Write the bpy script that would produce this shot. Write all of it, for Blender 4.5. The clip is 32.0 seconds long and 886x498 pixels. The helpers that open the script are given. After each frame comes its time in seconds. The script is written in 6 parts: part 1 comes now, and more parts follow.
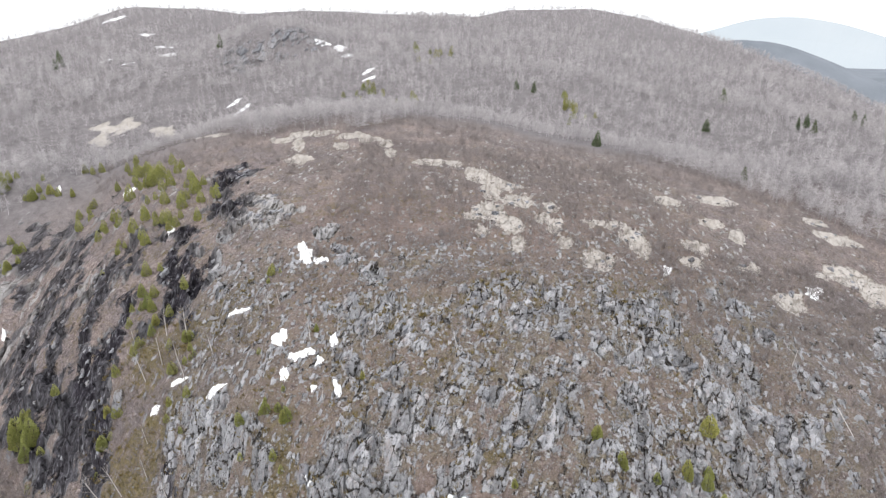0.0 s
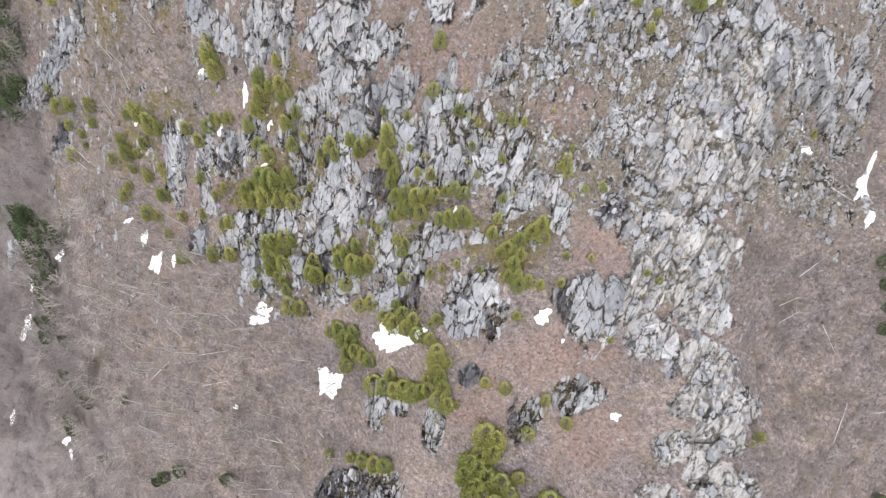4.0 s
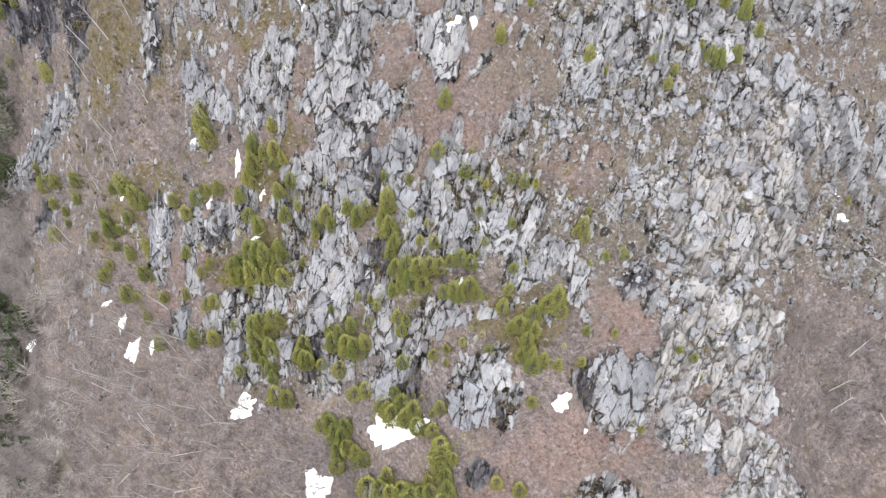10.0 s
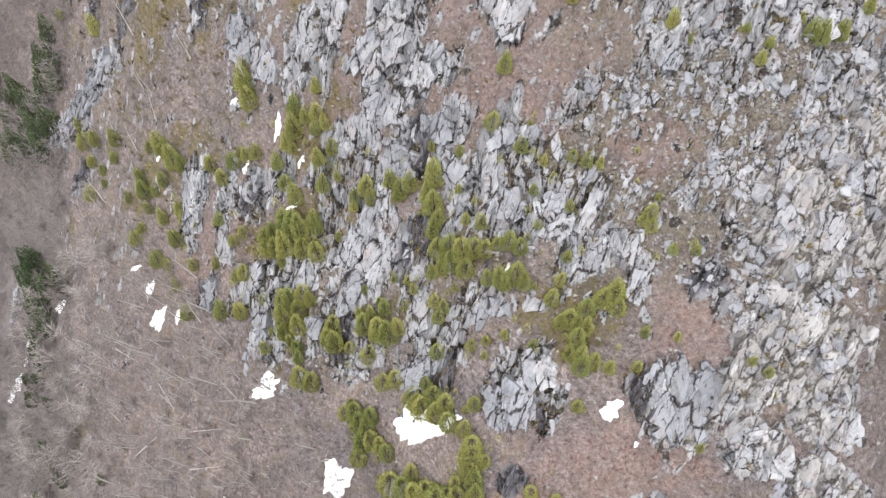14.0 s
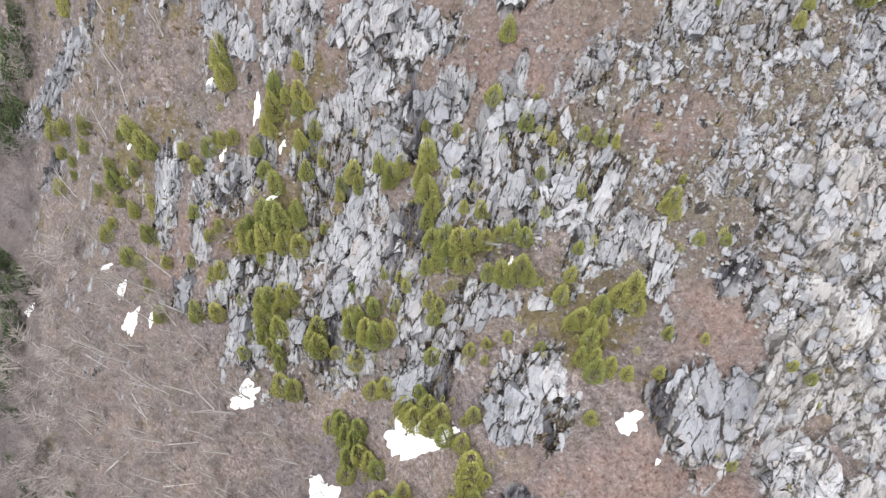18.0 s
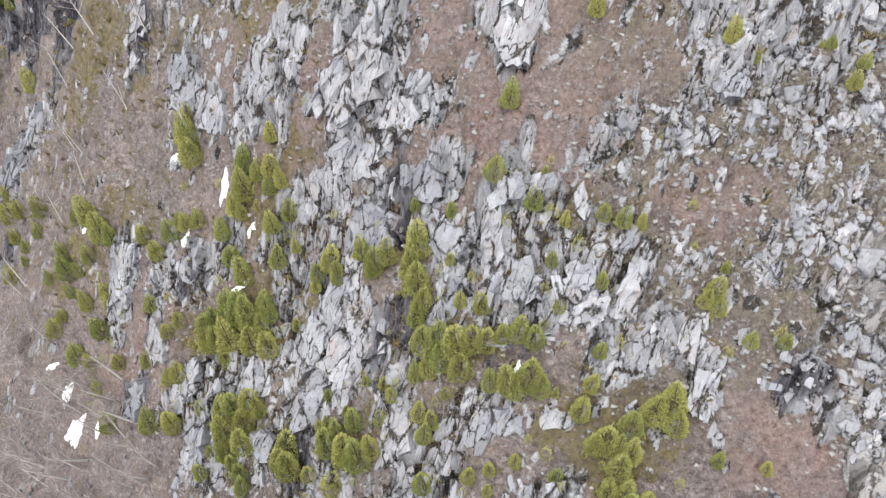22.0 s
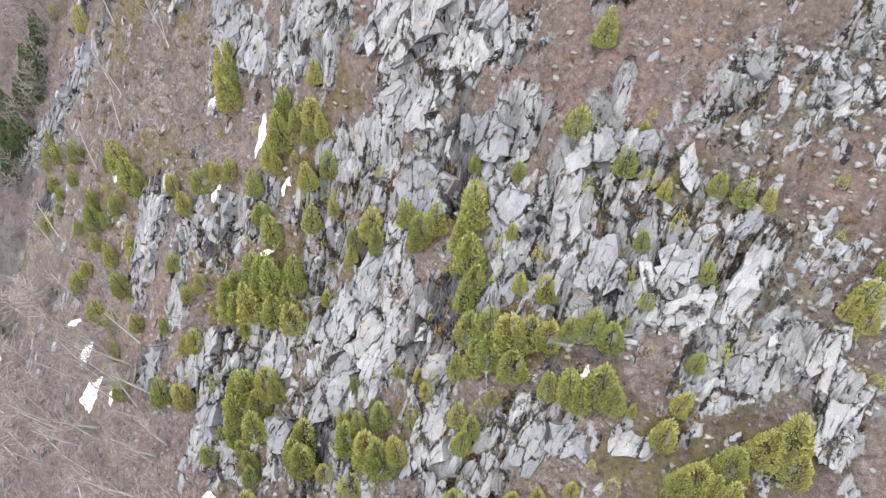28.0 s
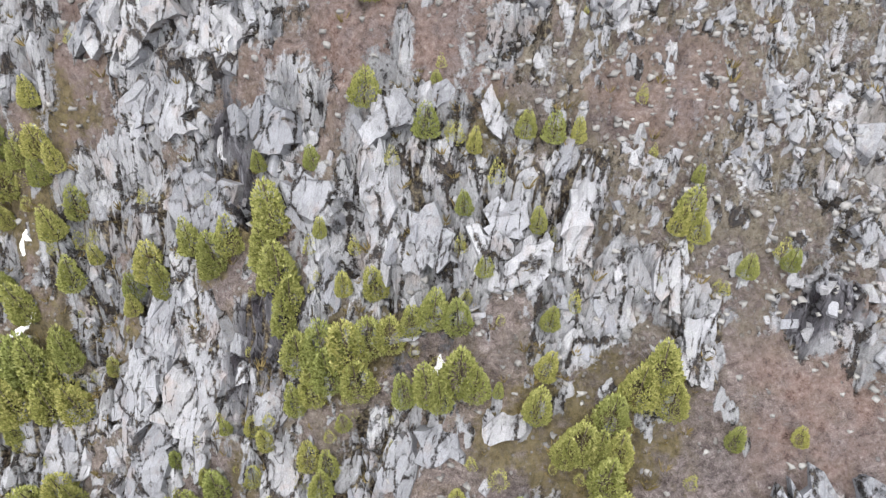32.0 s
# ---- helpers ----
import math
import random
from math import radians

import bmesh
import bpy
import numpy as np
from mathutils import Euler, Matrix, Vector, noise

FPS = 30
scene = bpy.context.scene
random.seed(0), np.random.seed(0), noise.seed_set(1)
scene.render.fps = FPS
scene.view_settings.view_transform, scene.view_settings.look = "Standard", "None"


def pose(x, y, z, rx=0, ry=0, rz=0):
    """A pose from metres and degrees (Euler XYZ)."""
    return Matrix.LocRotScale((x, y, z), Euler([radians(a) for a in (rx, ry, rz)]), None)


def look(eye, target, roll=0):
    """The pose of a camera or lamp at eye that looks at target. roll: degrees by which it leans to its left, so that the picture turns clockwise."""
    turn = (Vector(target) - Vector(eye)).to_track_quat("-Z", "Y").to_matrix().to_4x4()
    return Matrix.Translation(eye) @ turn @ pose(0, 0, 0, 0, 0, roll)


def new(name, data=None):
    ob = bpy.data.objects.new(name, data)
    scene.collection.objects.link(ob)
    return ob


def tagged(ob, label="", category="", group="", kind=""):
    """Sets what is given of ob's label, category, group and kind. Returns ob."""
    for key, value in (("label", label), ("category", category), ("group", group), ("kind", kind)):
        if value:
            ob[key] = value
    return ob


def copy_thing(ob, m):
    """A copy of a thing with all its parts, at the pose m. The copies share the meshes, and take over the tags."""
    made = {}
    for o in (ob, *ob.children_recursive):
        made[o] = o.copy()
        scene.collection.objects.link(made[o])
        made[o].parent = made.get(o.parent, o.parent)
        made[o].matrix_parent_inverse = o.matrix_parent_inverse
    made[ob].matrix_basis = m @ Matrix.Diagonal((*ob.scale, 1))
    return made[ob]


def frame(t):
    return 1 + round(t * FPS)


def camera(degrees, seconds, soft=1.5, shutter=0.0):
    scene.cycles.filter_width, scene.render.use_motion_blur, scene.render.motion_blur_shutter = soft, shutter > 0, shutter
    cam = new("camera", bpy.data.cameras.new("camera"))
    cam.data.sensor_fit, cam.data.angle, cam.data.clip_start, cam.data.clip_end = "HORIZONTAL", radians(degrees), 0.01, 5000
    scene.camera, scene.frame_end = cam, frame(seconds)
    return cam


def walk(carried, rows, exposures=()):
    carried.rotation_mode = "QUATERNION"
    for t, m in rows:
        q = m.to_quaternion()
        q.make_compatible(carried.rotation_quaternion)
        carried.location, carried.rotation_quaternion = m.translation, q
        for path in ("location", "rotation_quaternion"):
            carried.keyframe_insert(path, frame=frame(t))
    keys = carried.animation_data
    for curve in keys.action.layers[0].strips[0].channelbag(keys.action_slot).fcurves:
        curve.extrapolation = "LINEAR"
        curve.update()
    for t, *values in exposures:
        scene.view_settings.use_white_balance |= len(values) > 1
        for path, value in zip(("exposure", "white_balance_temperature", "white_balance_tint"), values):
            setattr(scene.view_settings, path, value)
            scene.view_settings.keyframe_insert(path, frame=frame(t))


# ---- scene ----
# ---- camera and its flight ----
cam = camera(70.0, 32.0, soft=1.3)
# seconds, place, yaw, pitch and roll
ROWS = [
    (0, 0.00, -0.00, 150.00, 0.00, -19.69, -0.14),
    (0.5, 0.14, -0.59, 148.85, 0.16, -28.89, -0.26),
    (1, 0.28, -1.11, 147.72, 0.31, -42.43, -0.01),
    (1.5, 0.42, -1.53, 146.58, 0.49, -56.28, 0.08),
    (2, 0.51, -1.83, 145.46, 0.64, -60.77, 0.03),
    (2.5, 0.57, -2.01, 144.37, 0.69, -60.80, 0.04),
    (3, 0.62, -2.20, 143.28, 0.71, -60.83, 0.06),
    (3.5, 0.64, -2.31, 142.23, 0.70, -60.90, 0.11),
    (5.5, 0.53, -2.52, 138.21, 0.72, -61.30, 0.14),
    (6, 0.49, -2.55, 137.23, 0.75, -61.38, 0.12),
    (6.5, 0.44, -2.55, 136.26, 0.78, -61.50, 0.14),
    (7, 0.38, -2.55, 135.28, 0.77, -61.55, 0.16),
    (7.5, 0.31, -2.52, 134.29, 0.82, -61.64, 0.13),
    (8, 0.23, -2.46, 133.28, 0.80, -54.62, 0.11),
    (8.5, 0.16, -2.40, 132.33, 0.82, -50.75, 0.07),
    (9, 0.11, -2.33, 131.42, 0.77, -50.87, 0.11),
    (9.5, 0.07, -2.21, 130.51, 0.81, -50.81, 0.09),
    (10, 0.03, -2.09, 129.59, 0.81, -50.84, 0.06),
    (10.5, -0.01, -1.86, 128.62, 0.81, -50.92, 0.08),
    (11, -0.04, -1.64, 127.65, 0.80, -50.97, 0.10),
    (11.5, -0.12, -1.30, 126.61, 0.74, -51.01, 0.14),
    (12, -0.20, -0.95, 125.57, 0.68, -51.00, 0.18),
    (12.5, -0.35, -0.54, 124.50, 0.82, -50.98, 0.06),
    (13, -0.51, -0.13, 123.42, 3.82, -50.83, -0.07),
    (13.5, -0.67, 0.28, 122.34, 6.23, -50.70, -0.23),
    (14, -0.80, 0.73, 121.25, 6.52, -50.63, -0.18),
    (14.5, -0.86, 1.19, 120.15, 6.43, -50.55, -0.12),
    (16.5, -0.83, 3.20, 115.78, 6.36, -50.50, 0.01),
    (17, -0.80, 3.76, 114.71, 6.38, -50.54, 0.02),
    (17.5, -0.78, 4.41, 113.66, 6.45, -50.67, -0.05),
    (18, -0.76, 5.05, 112.60, 6.49, -49.77, -0.13),
    (18.5, -0.77, 5.82, 111.58, 6.46, -42.73, -0.21),
    (19, -0.81, 6.71, 110.59, 6.45, -42.51, -0.21),
    (19.5, -0.86, 7.77, 109.58, 6.43, -42.61, -0.23),
    (20, -0.92, 8.84, 108.58, 6.40, -42.67, -0.25),
    (20.5, -0.98, 10.17, 107.50, 6.37, -42.66, -0.19),
    (21, -1.03, 11.50, 106.42, 6.35, -42.50, -0.13),
    (21.5, -1.06, 13.00, 105.26, 6.35, -42.30, -0.12),
    (22, -1.10, 14.51, 104.10, 6.36, -42.11, -0.11),
    (22.5, -1.11, 15.97, 102.92, 6.40, -41.93, -0.12),
    (23, -1.13, 17.44, 101.75, 6.40, -41.78, -0.14),
    (23.5, -1.14, 18.68, 100.63, 6.57, -41.58, -0.10),
    (24, -1.16, 19.93, 99.52, 6.93, -41.53, -0.05),
    (24.5, -1.24, 20.85, 98.46, 8.20, -41.43, -0.01),
    (25, -1.37, 21.40, 97.48, 10.23, -41.44, -0.00),
    (25.5, -1.51, 21.61, 96.63, 12.44, -41.68, -0.01),
    (26, -1.62, 21.62, 95.91, 14.05, -42.00, -0.15),
    (26.5, -1.68, 21.54, 95.33, 14.09, -42.10, -0.09),
    (28.5, -1.75, 21.25, 93.54, 13.50, -41.76, 0.06),
    (29, -1.80, 21.42, 93.00, 13.40, -41.86, 0.03),
    (29.5, -1.86, 21.85, 92.33, 13.37, -41.93, -0.06),
    (30, -1.91, 22.28, 91.66, 13.40, -41.91, -0.16),
    (30.5, -1.92, 23.04, 90.79, 13.48, -41.74, -0.12),
    (31, -1.93, 23.80, 89.92, 12.30, -41.35, -0.08),
    (31.5, -1.79, 24.68, 88.97, 1.00, -40.83, 0.30),
    (32, -1.60, 25.61, 88.01, -7.63, -40.32, 0.34),
]
walk(cam, [(t, pose(x, y, z, 90 + pitch, 0, yaw) @ pose(0, 0, 0, 0, 0, roll)) for t, x, y, z, yaw, pitch, roll in ROWS], [(0, 0.19), (0.5, 0.29), (1.5, 0.60), (10, 0.64), (32, 0.81)])

# ---- sky and sun: a bright, thinly overcast day ----
world = bpy.data.worlds.new("overcast_sky")
scene.world = world
world.use_nodes = True
wn, wl = world.node_tree.nodes, world.node_tree.links
wn.clear()
sky = wn.new("ShaderNodeTexSky")
sky.sky_type, sky.sun_disc = "NISHITA", False
sky.sun_elevation, sky.sun_rotation = radians(48), radians(200)
sky.dust_density, sky.air_density = 4.0, 1.0
veil = wn.new("ShaderNodeMix")
veil.data_type = "RGBA"
veil.inputs[0].default_value = 0.85
veil.inputs[7].default_value = (9.7, 9.9, 10.2, 1)
back = wn.new("ShaderNodeBackground")
back.inputs[1].default_value = 0.15
wout = wn.new("ShaderNodeOutputWorld")
wl.new(sky.outputs[0], veil.inputs[6])
wl.new(veil.outputs[2], back.inputs[0])
wl.new(back.outputs[0], wout.inputs[0])

sun = new("sun", bpy.data.lights.new("sun", "SUN"))
sun.data.energy, sun.data.angle, sun.data.color = 1.4, radians(14), (1.0, 0.96, 0.9)
sun.matrix_world = look((-25, -60, 120), (0, 0, 0))
tagged(sun, "pale sun behind thin cloud", "sun")
scene.view_settings.exposure = 0.0


# ---- materials ----
class Nodes:
    """A small hand for building a procedural material."""

    def __init__(self, name, rough=0.85, spec=0.3):
        self.mat = bpy.data.materials.new(name)
        self.mat.use_nodes = True
        self.n, self.l = self.mat.node_tree.nodes, self.mat.node_tree.links
        self.b = self.n["Principled BSDF"]
        self.b.inputs["Roughness"].default_value = rough
        self.b.inputs["Specular IOR Level"].default_value = spec
        self.where = self.n.new("ShaderNodeNewGeometry").outputs["Position"]

    def put(self, socket, value):
        if isinstance(value, bpy.types.NodeSocket):
            self.l.new(value, socket)
        elif isinstance(value, tuple) and len(value) == 3 and socket.type == "RGBA":
            socket.default_value = (*value, 1)
        else:
            socket.default_value = value

    def space(self, turn=(0, 0, 0), scale=(1, 1, 1), of=None):
        m = self.n.new("ShaderNodeMapping")
        m.vector_type = "TEXTURE"
        m.inputs["Rotation"].default_value = [radians(a) for a in turn]
        m.inputs["Scale"].default_value = [1 / a for a in scale]
        self.l.new(of or self.where, m.inputs[0])
        return m.outputs[0]

    def noise(self, scale, detail=4.0, rough=0.55, at=None, warp=0.0):
        t = self.n.new("ShaderNodeTexNoise")
        t.inputs["Scale"].default_value, t.inputs["Detail"].default_value = scale, detail
        t.inputs["Roughness"].default_value, t.inputs["Distortion"].default_value = rough, warp
        self.l.new(at or self.where, t.inputs["Vector"])
        return t.outputs["Fac"]

    def cracks(self, scale, at=None, feature="DISTANCE_TO_EDGE"):
        t = self.n.new("ShaderNodeTexVoronoi")
        t.feature = feature
        t.inputs["Scale"].default_value = scale
        self.l.new(at or self.where, t.inputs["Vector"])
        return t.outputs["Distance"]

    def ramp(self, fac, *stops):
        r = self.n.new("ShaderNodeValToRGB")
        e = r.color_ramp.elements
        while len(e) < len(stops):
            e.new(0.5)
        for s, (p, c) in zip(e, stops):
            s.position, s.color = p, (*c, 1) if isinstance(c, tuple) else (c, c, c, 1)
        self.l.new(fac, r.inputs[0])
        return r.outputs[0]

    def mix(self, fac, a, b, how="MIX"):
        m = self.n.new("ShaderNodeMix")
        m.data_type, m.blend_type = "RGBA", how
        self.put(m.inputs[0], fac)
        self.put(m.inputs[6], a)
        self.put(m.inputs[7], b)
        return m.outputs[2]

    def math(self, how, a, b=0.0, clamp=False):
        m = self.n.new("ShaderNodeMath")
        m.operation, m.use_clamp = how, clamp
        self.put(m.inputs[0], a)
        self.put(m.inputs[1], b)
        return m.outputs[0]

    def attribute(self, name):
        a = self.n.new("ShaderNodeAttribute")
        a.attribute_name = name
        s = self.n.new("ShaderNodeSeparateColor")
        self.l.new(a.outputs["Color"], s.inputs[0])
        return s.outputs

    def chance(self):
        return self.n.new("ShaderNodeObjectInfo").outputs["Random"]

    def island(self):
        g = self.n.new("ShaderNodeNewGeometry")
        return g.outputs["Random Per Island"]

    def cells(self, scale, at):
        """Blocks: a random colour for each, and the distance to its edge."""
        t = self.n.new("ShaderNodeTexVoronoi")
        t.inputs["Scale"].default_value = scale
        self.l.new(at, t.inputs["Vector"])
        return t.outputs["Color"], self.cracks(scale, at)

    def vector(self, how, a, b=None, scale=None):
        v = self.n.new("ShaderNodeVectorMath")
        v.operation = how
        self.put(v.inputs[0], a)
        if b is not None:
            self.put(v.inputs[1], b)
        if scale is not None:
            self.put(v.inputs["Scale"], scale)
        return v.outputs[0]

    def done(self, colour, bump=None, strength=0.5, depth=0.1, rough=None, tone=0.6, facet=None, lean=0.0):
        if tone < 1:
            colour = self.mix(1.0, colour, (tone, tone, tone), "MULTIPLY")
        self.put(self.b.inputs["Base Color"], colour)
        if rough is not None:
            self.put(self.b.inputs["Roughness"], rough)
        if bump is not None:
            k = self.n.new("ShaderNodeBump")
            k.inputs["Strength"].default_value, k.inputs["Distance"].default_value = strength, depth
            self.l.new(bump, k.inputs["Height"])
            if facet is not None:
                face = self.vector("SCALE", self.vector("SUBTRACT", facet, (0.5, 0.5, 0.5)), scale=lean)
                face = self.vector("ADD", face, self.n.new("ShaderNodeNewGeometry").outputs["Normal"])
                self.l.new(self.vector("NORMALIZE", face), k.inputs["Normal"])
            self.l.new(k.outputs[0], self.b.inputs["Normal"])
        return self.mat


STRIKE = 24.0  # degrees by which the foliation of the rock runs off the fall line


def rock_colour(m, jointed=0.0):
    """Weathered grey schist: blocks and slabs along the foliation, pale lichen bloom, dark joints and water streaks."""
    along = m.space((0, 0, -STRIKE), (1.0, 0.36, 0.36))
    t = m.n.new("ShaderNodeTexNoise")
    t.inputs["Scale"].default_value, t.inputs["Detail"].default_value, t.inputs["Roughness"].default_value = 0.9, 7, 0.65
    m.put(t.inputs["Vector"], along)
    bent = m.vector("ADD", along, m.vector("SCALE", t.outputs["Color"], scale=0.75))
    slab, slab_edge = m.cells(0.42, bent)
    chunk, chunk_edge = m.cells(1.25, bent)
    base = m.ramp(m.noise(0.4, 6, 0.65, along), (0.3, (0.395, 0.40, 0.43)), (0.47, (0.54, 0.543, 0.578)), (0.7, (0.63, 0.633, 0.662)))
    c = m.mix(1.0, base, m.ramp(slab, (0.1, 0.80), (0.5, 0.98), (0.9, 1.08)), "MULTIPLY")
    c = m.mix(1.0, c, m.ramp(chunk, (0.1, 0.88), (0.5, 1.0), (0.9, 1.07)), "MULTIPLY")
    c = m.mix(1.0, c, m.ramp(m.noise(4.0, 9, 0.8, along), (0.33, 0.66), (0.45, 0.98), (0.66, 1.14)), "MULTIPLY")
    lichen = m.ramp(m.noise(1.6, 7, 0.75, warp=0.6), (0.52, 0.0), (0.66, 0.6))
    c = m.mix(lichen, c, (0.62, 0.64, 0.63))
    rust = m.ramp(m.noise(0.5, 5, 0.65, m.space(scale=(1.3, 1.3, 0.6))), (0.54, 0.0), (0.68, 0.6))
    c = m.mix(rust, c, (0.54, 0.45, 0.42))
    streak = m.ramp(m.noise(1.1, 6, 0.7, m.space((0, 0, -STRIKE), (1.8, 0.4, 0.4))), (0.33, 0.9), (0.40, 0.0))
    c = m.mix(streak, c, (0.085, 0.075, 0.075))
    # joints: wide and earthy in places, closed in others
    swing = m.math("SUBTRACT", m.noise(0.5, 7, 0.8), 0.5)
    fray = m.math("MULTIPLY", m.math("SUBTRACT", m.noise(3.2, 8, 0.9), 0.5), 0.30)
    wide = m.math("ADD", m.math("SUBTRACT", slab_edge, m.math("MULTIPLY", swing, m.math("ADD", 0.35, m.math("MULTIPLY", jointed, 0.35)))), fray)
    wide = m.ramp(wide, (-0.02, 1.0), (0.03, 0.0))
    thin = m.math("ADD", m.math("SUBTRACT", chunk_edge, m.math("MULTIPLY", swing, 0.6)), m.math("MULTIPLY", fray, 1.3))
    thin = m.math("MULTIPLY", m.ramp(thin, (-0.03, 1.0), (0.035, 0.0)), m.ramp(m.noise(0.7, 5, 0.7), (0.46, 0.1), (0.58, 1.0)))
    dirt = m.math("MAXIMUM", wide, thin)
    earth = m.ramp(m.noise(2.8, 6, 0.8), (0.44, (0.018, 0.014, 0.014)), (0.56, (0.07, 0.05, 0.038)), (0.63, (0.22, 0.17, 0.09)), (0.72, (0.42, 0.40, 0.38)))
    c = m.mix(m.math("MULTIPLY", dirt, 0.93), c, earth)
    c = m.mix(1.0, c, m.ramp(m.noise(13.0, 4, 0.8), (0.36, 0.76), (0.64, 1.2)), "MULTIPLY")
    h = m.math("SUBTRACT", m.noise(3.0, 9, 0.7, along), m.math("MULTIPLY", dirt, 0.7))
    face = m.vector("ADD", m.vector("SCALE", slab, scale=0.6), m.vector("SCALE", chunk, scale=0.4))
    return c, h, face


def litter_colour(m):
    """Dead leaves, twigs and dry grass: mauve browns with paler straw and small stones."""
    c = m.ramp(m.noise(1.6, 12, 0.84, warp=0.5), (0.36, (0.055, 0.042, 0.042)), (0.44, (0.24, 0.201, 0.204)), (0.53, (0.432, 0.37, 0.37)), (0.64, (0.765, 0.695, 0.695)))
    wide = m.ramp(m.noise(0.09, 5, 0.65), (0.35, (0.80, 0.80, 0.83)), (0.65, (1.16, 1.10, 1.03)))
    c = m.mix(m.ramp(m.noise(0.33, 6, 0.7), (0.5, 0.0), (0.66, 0.55)), c, m.ramp(m.noise(2.4, 8, 0.8), (0.36, (0.13, 0.095, 0.05)), (0.5, (0.32, 0.26, 0.17)), (0.66, (0.50, 0.43, 0.32))))
    c = m.mix(1.0, c, wide, "MULTIPLY")
    c = m.mix(1.0, c, m.ramp(m.noise(0.55, 7, 0.75, warp=0.8), (0.36, 0.74), (0.5, 1.0), (0.64, 1.24)), "MULTIPLY")
    straw = m.ramp(m.noise(6.0, 6, 0.8, m.space((20, 10, 35), (1.0, 0.2, 0.4))), (0.54, 0.0), (0.68, 0.6))
    c = m.mix(straw, c, (0.55, 0.50, 0.46))
    gaps = m.ramp(m.noise(2.6, 8, 0.8), (0.34, 0.85), (0.45, 0.0))
    c = m.mix(gaps, c, (0.075, 0.055, 0.048))
    c = m.mix(1.0, c, m.ramp(m.noise(11.0, 5, 0.85), (0.36, 0.62), (0.64, 1.34)), "MULTIPLY")
    return c, m.noise(4.0, 9, 0.85)


def ground_material():
    m = Nodes("hillside_ground", 0.92, 0.15)
    broken = m.n.new("ShaderNodeAttribute")
    broken.attribute_name = "joints"
    rock, rh, face = rock_colour(m, broken.outputs["Alpha"])
    leaf, lh = litter_colour(m)
    bare, moss, wet = m.attribute("cover")[:3]
    russet, wood, tan = m.attribute("growth")[:3]
    block, gap, thick = m.attribute("joints")[:3]
    cell = m.n.new("ShaderNodeTexVoronoi")
    cell.inputs["Scale"].default_value, cell.inputs["Randomness"].default_value = 2.9, 1.0
    m.l.new(m.space((10, 20, 30), (1.0, 0.8, 0.8)), cell.inputs["Vector"])
    pick = m.n.new("ShaderNodeSeparateColor")
    m.l.new(cell.outputs["Color"], pick.inputs[0])
    lump = m.ramp(cell.outputs["Distance"], (0.30, 1.0), (0.42, 0.0))
    few = m.math("GREATER_THAN", m.math("MULTIPLY", thick, 0.9), pick.outputs[0])
    chip = m.math("MULTIPLY", lump, few)
    chipc = m.mix(1.0, m.ramp(pick.outputs[1], (0.0, (0.36, 0.335, 0.33)), (0.5, (0.52, 0.495, 0.49)), (1.0, (0.68, 0.645, 0.625))), m.ramp(m.noise(5, 6, 0.8), (0.35, 0.6), (0.65, 1.2)), "MULTIPLY")
    soft = m.noise(1.3, 11, 0.86)
    ruddy = m.ramp(m.noise(1.8, 9, 0.8), (0.37, (0.085, 0.045, 0.036)), (0.46, (0.345, 0.235, 0.205)), (0.55, (0.495, 0.365, 0.33)), (0.65, (0.71, 0.59, 0.55)))
    leaf = m.mix(m.math("MULTIPLY", russet, m.ramp(m.noise(0.5, 6, 0.7), (0.35, 0.1), (0.6, 1.0))), leaf, ruddy)
    green = m.ramp(m.noise(1.4, 9, 0.8), (0.34, (0.05, 0.04, 0.018)), (0.46, (0.20, 0.165, 0.07)), (0.56, (0.33, 0.265, 0.12)), (0.68, (0.47, 0.37, 0.22)))
    patchy = m.math("ADD", m.math("MULTIPLY", moss, 0.46), m.math("MULTIPLY", m.math("SUBTRACT", m.noise(0.45, 7, 0.75), 0.5), 1.7))
    mossy = m.ramp(patchy, (0.26, 0.0), (0.48, 0.85))
    leaf = m.mix(mossy, leaf, green)
    floor = m.ramp(m.noise(0.25, 9, 0.8), (0.35, (0.20, 0.182, 0.19)), (0.55, (0.33, 0.305, 0.315)), (0.72, (0.46, 0.43, 0.435)))
    leaf = m.mix(m.math("MULTIPLY", m.ramp(cell.outputs["Distance"], (0.38, 0.0), (0.62, 0.6)), m.math("MULTIPLY", thick, 1.2, True)), leaf, (0.075, 0.052, 0.045))
    leaf = m.mix(chip, leaf, chipc)
    lh = m.math("ADD", lh, m.math("MULTIPLY", chip, 0.8))
    leaf = m.mix(wood, leaf, floor)
    straw = m.ramp(m.noise(2.1, 10, 0.85), (0.36, (0.06, 0.045, 0.035)), (0.45, (0.31, 0.265, 0.20)), (0.56, (0.47, 0.42, 0.33)), (0.68, (0.62, 0.60, 0.57)))
    leaf = m.mix(m.math("MULTIPLY", m.math("MULTIPLY", thick, 1.5, True), m.ramp(m.noise(0.5, 8, 0.8), (0.40, 0.0), (0.56, 0.9))), leaf, straw)
    rock = m.mix(1.0, rock, m.ramp(block, (0.0, 0.78), (1.0, 1.2)), "MULTIPLY")
    rock = m.mix(m.math("MULTIPLY", tan, 0.9), rock, m.mix(0.35, (0.92, 0.83, 0.74), rock))
    # near-black of wet gully rock, also used for shade painted in the spots
    wet_shade_colour = m.ramp(m.noise(1.6, 8, 0.75, m.space((0, 0, -STRIKE), (1.2, 0.3, 0.3))), (0.42, (0.022, 0.019, 0.025)), (0.53, (0.07, 0.063, 0.08)), (0.60, (0.22, 0.215, 0.245)), (0.72, (0.55, 0.56, 0.59)))
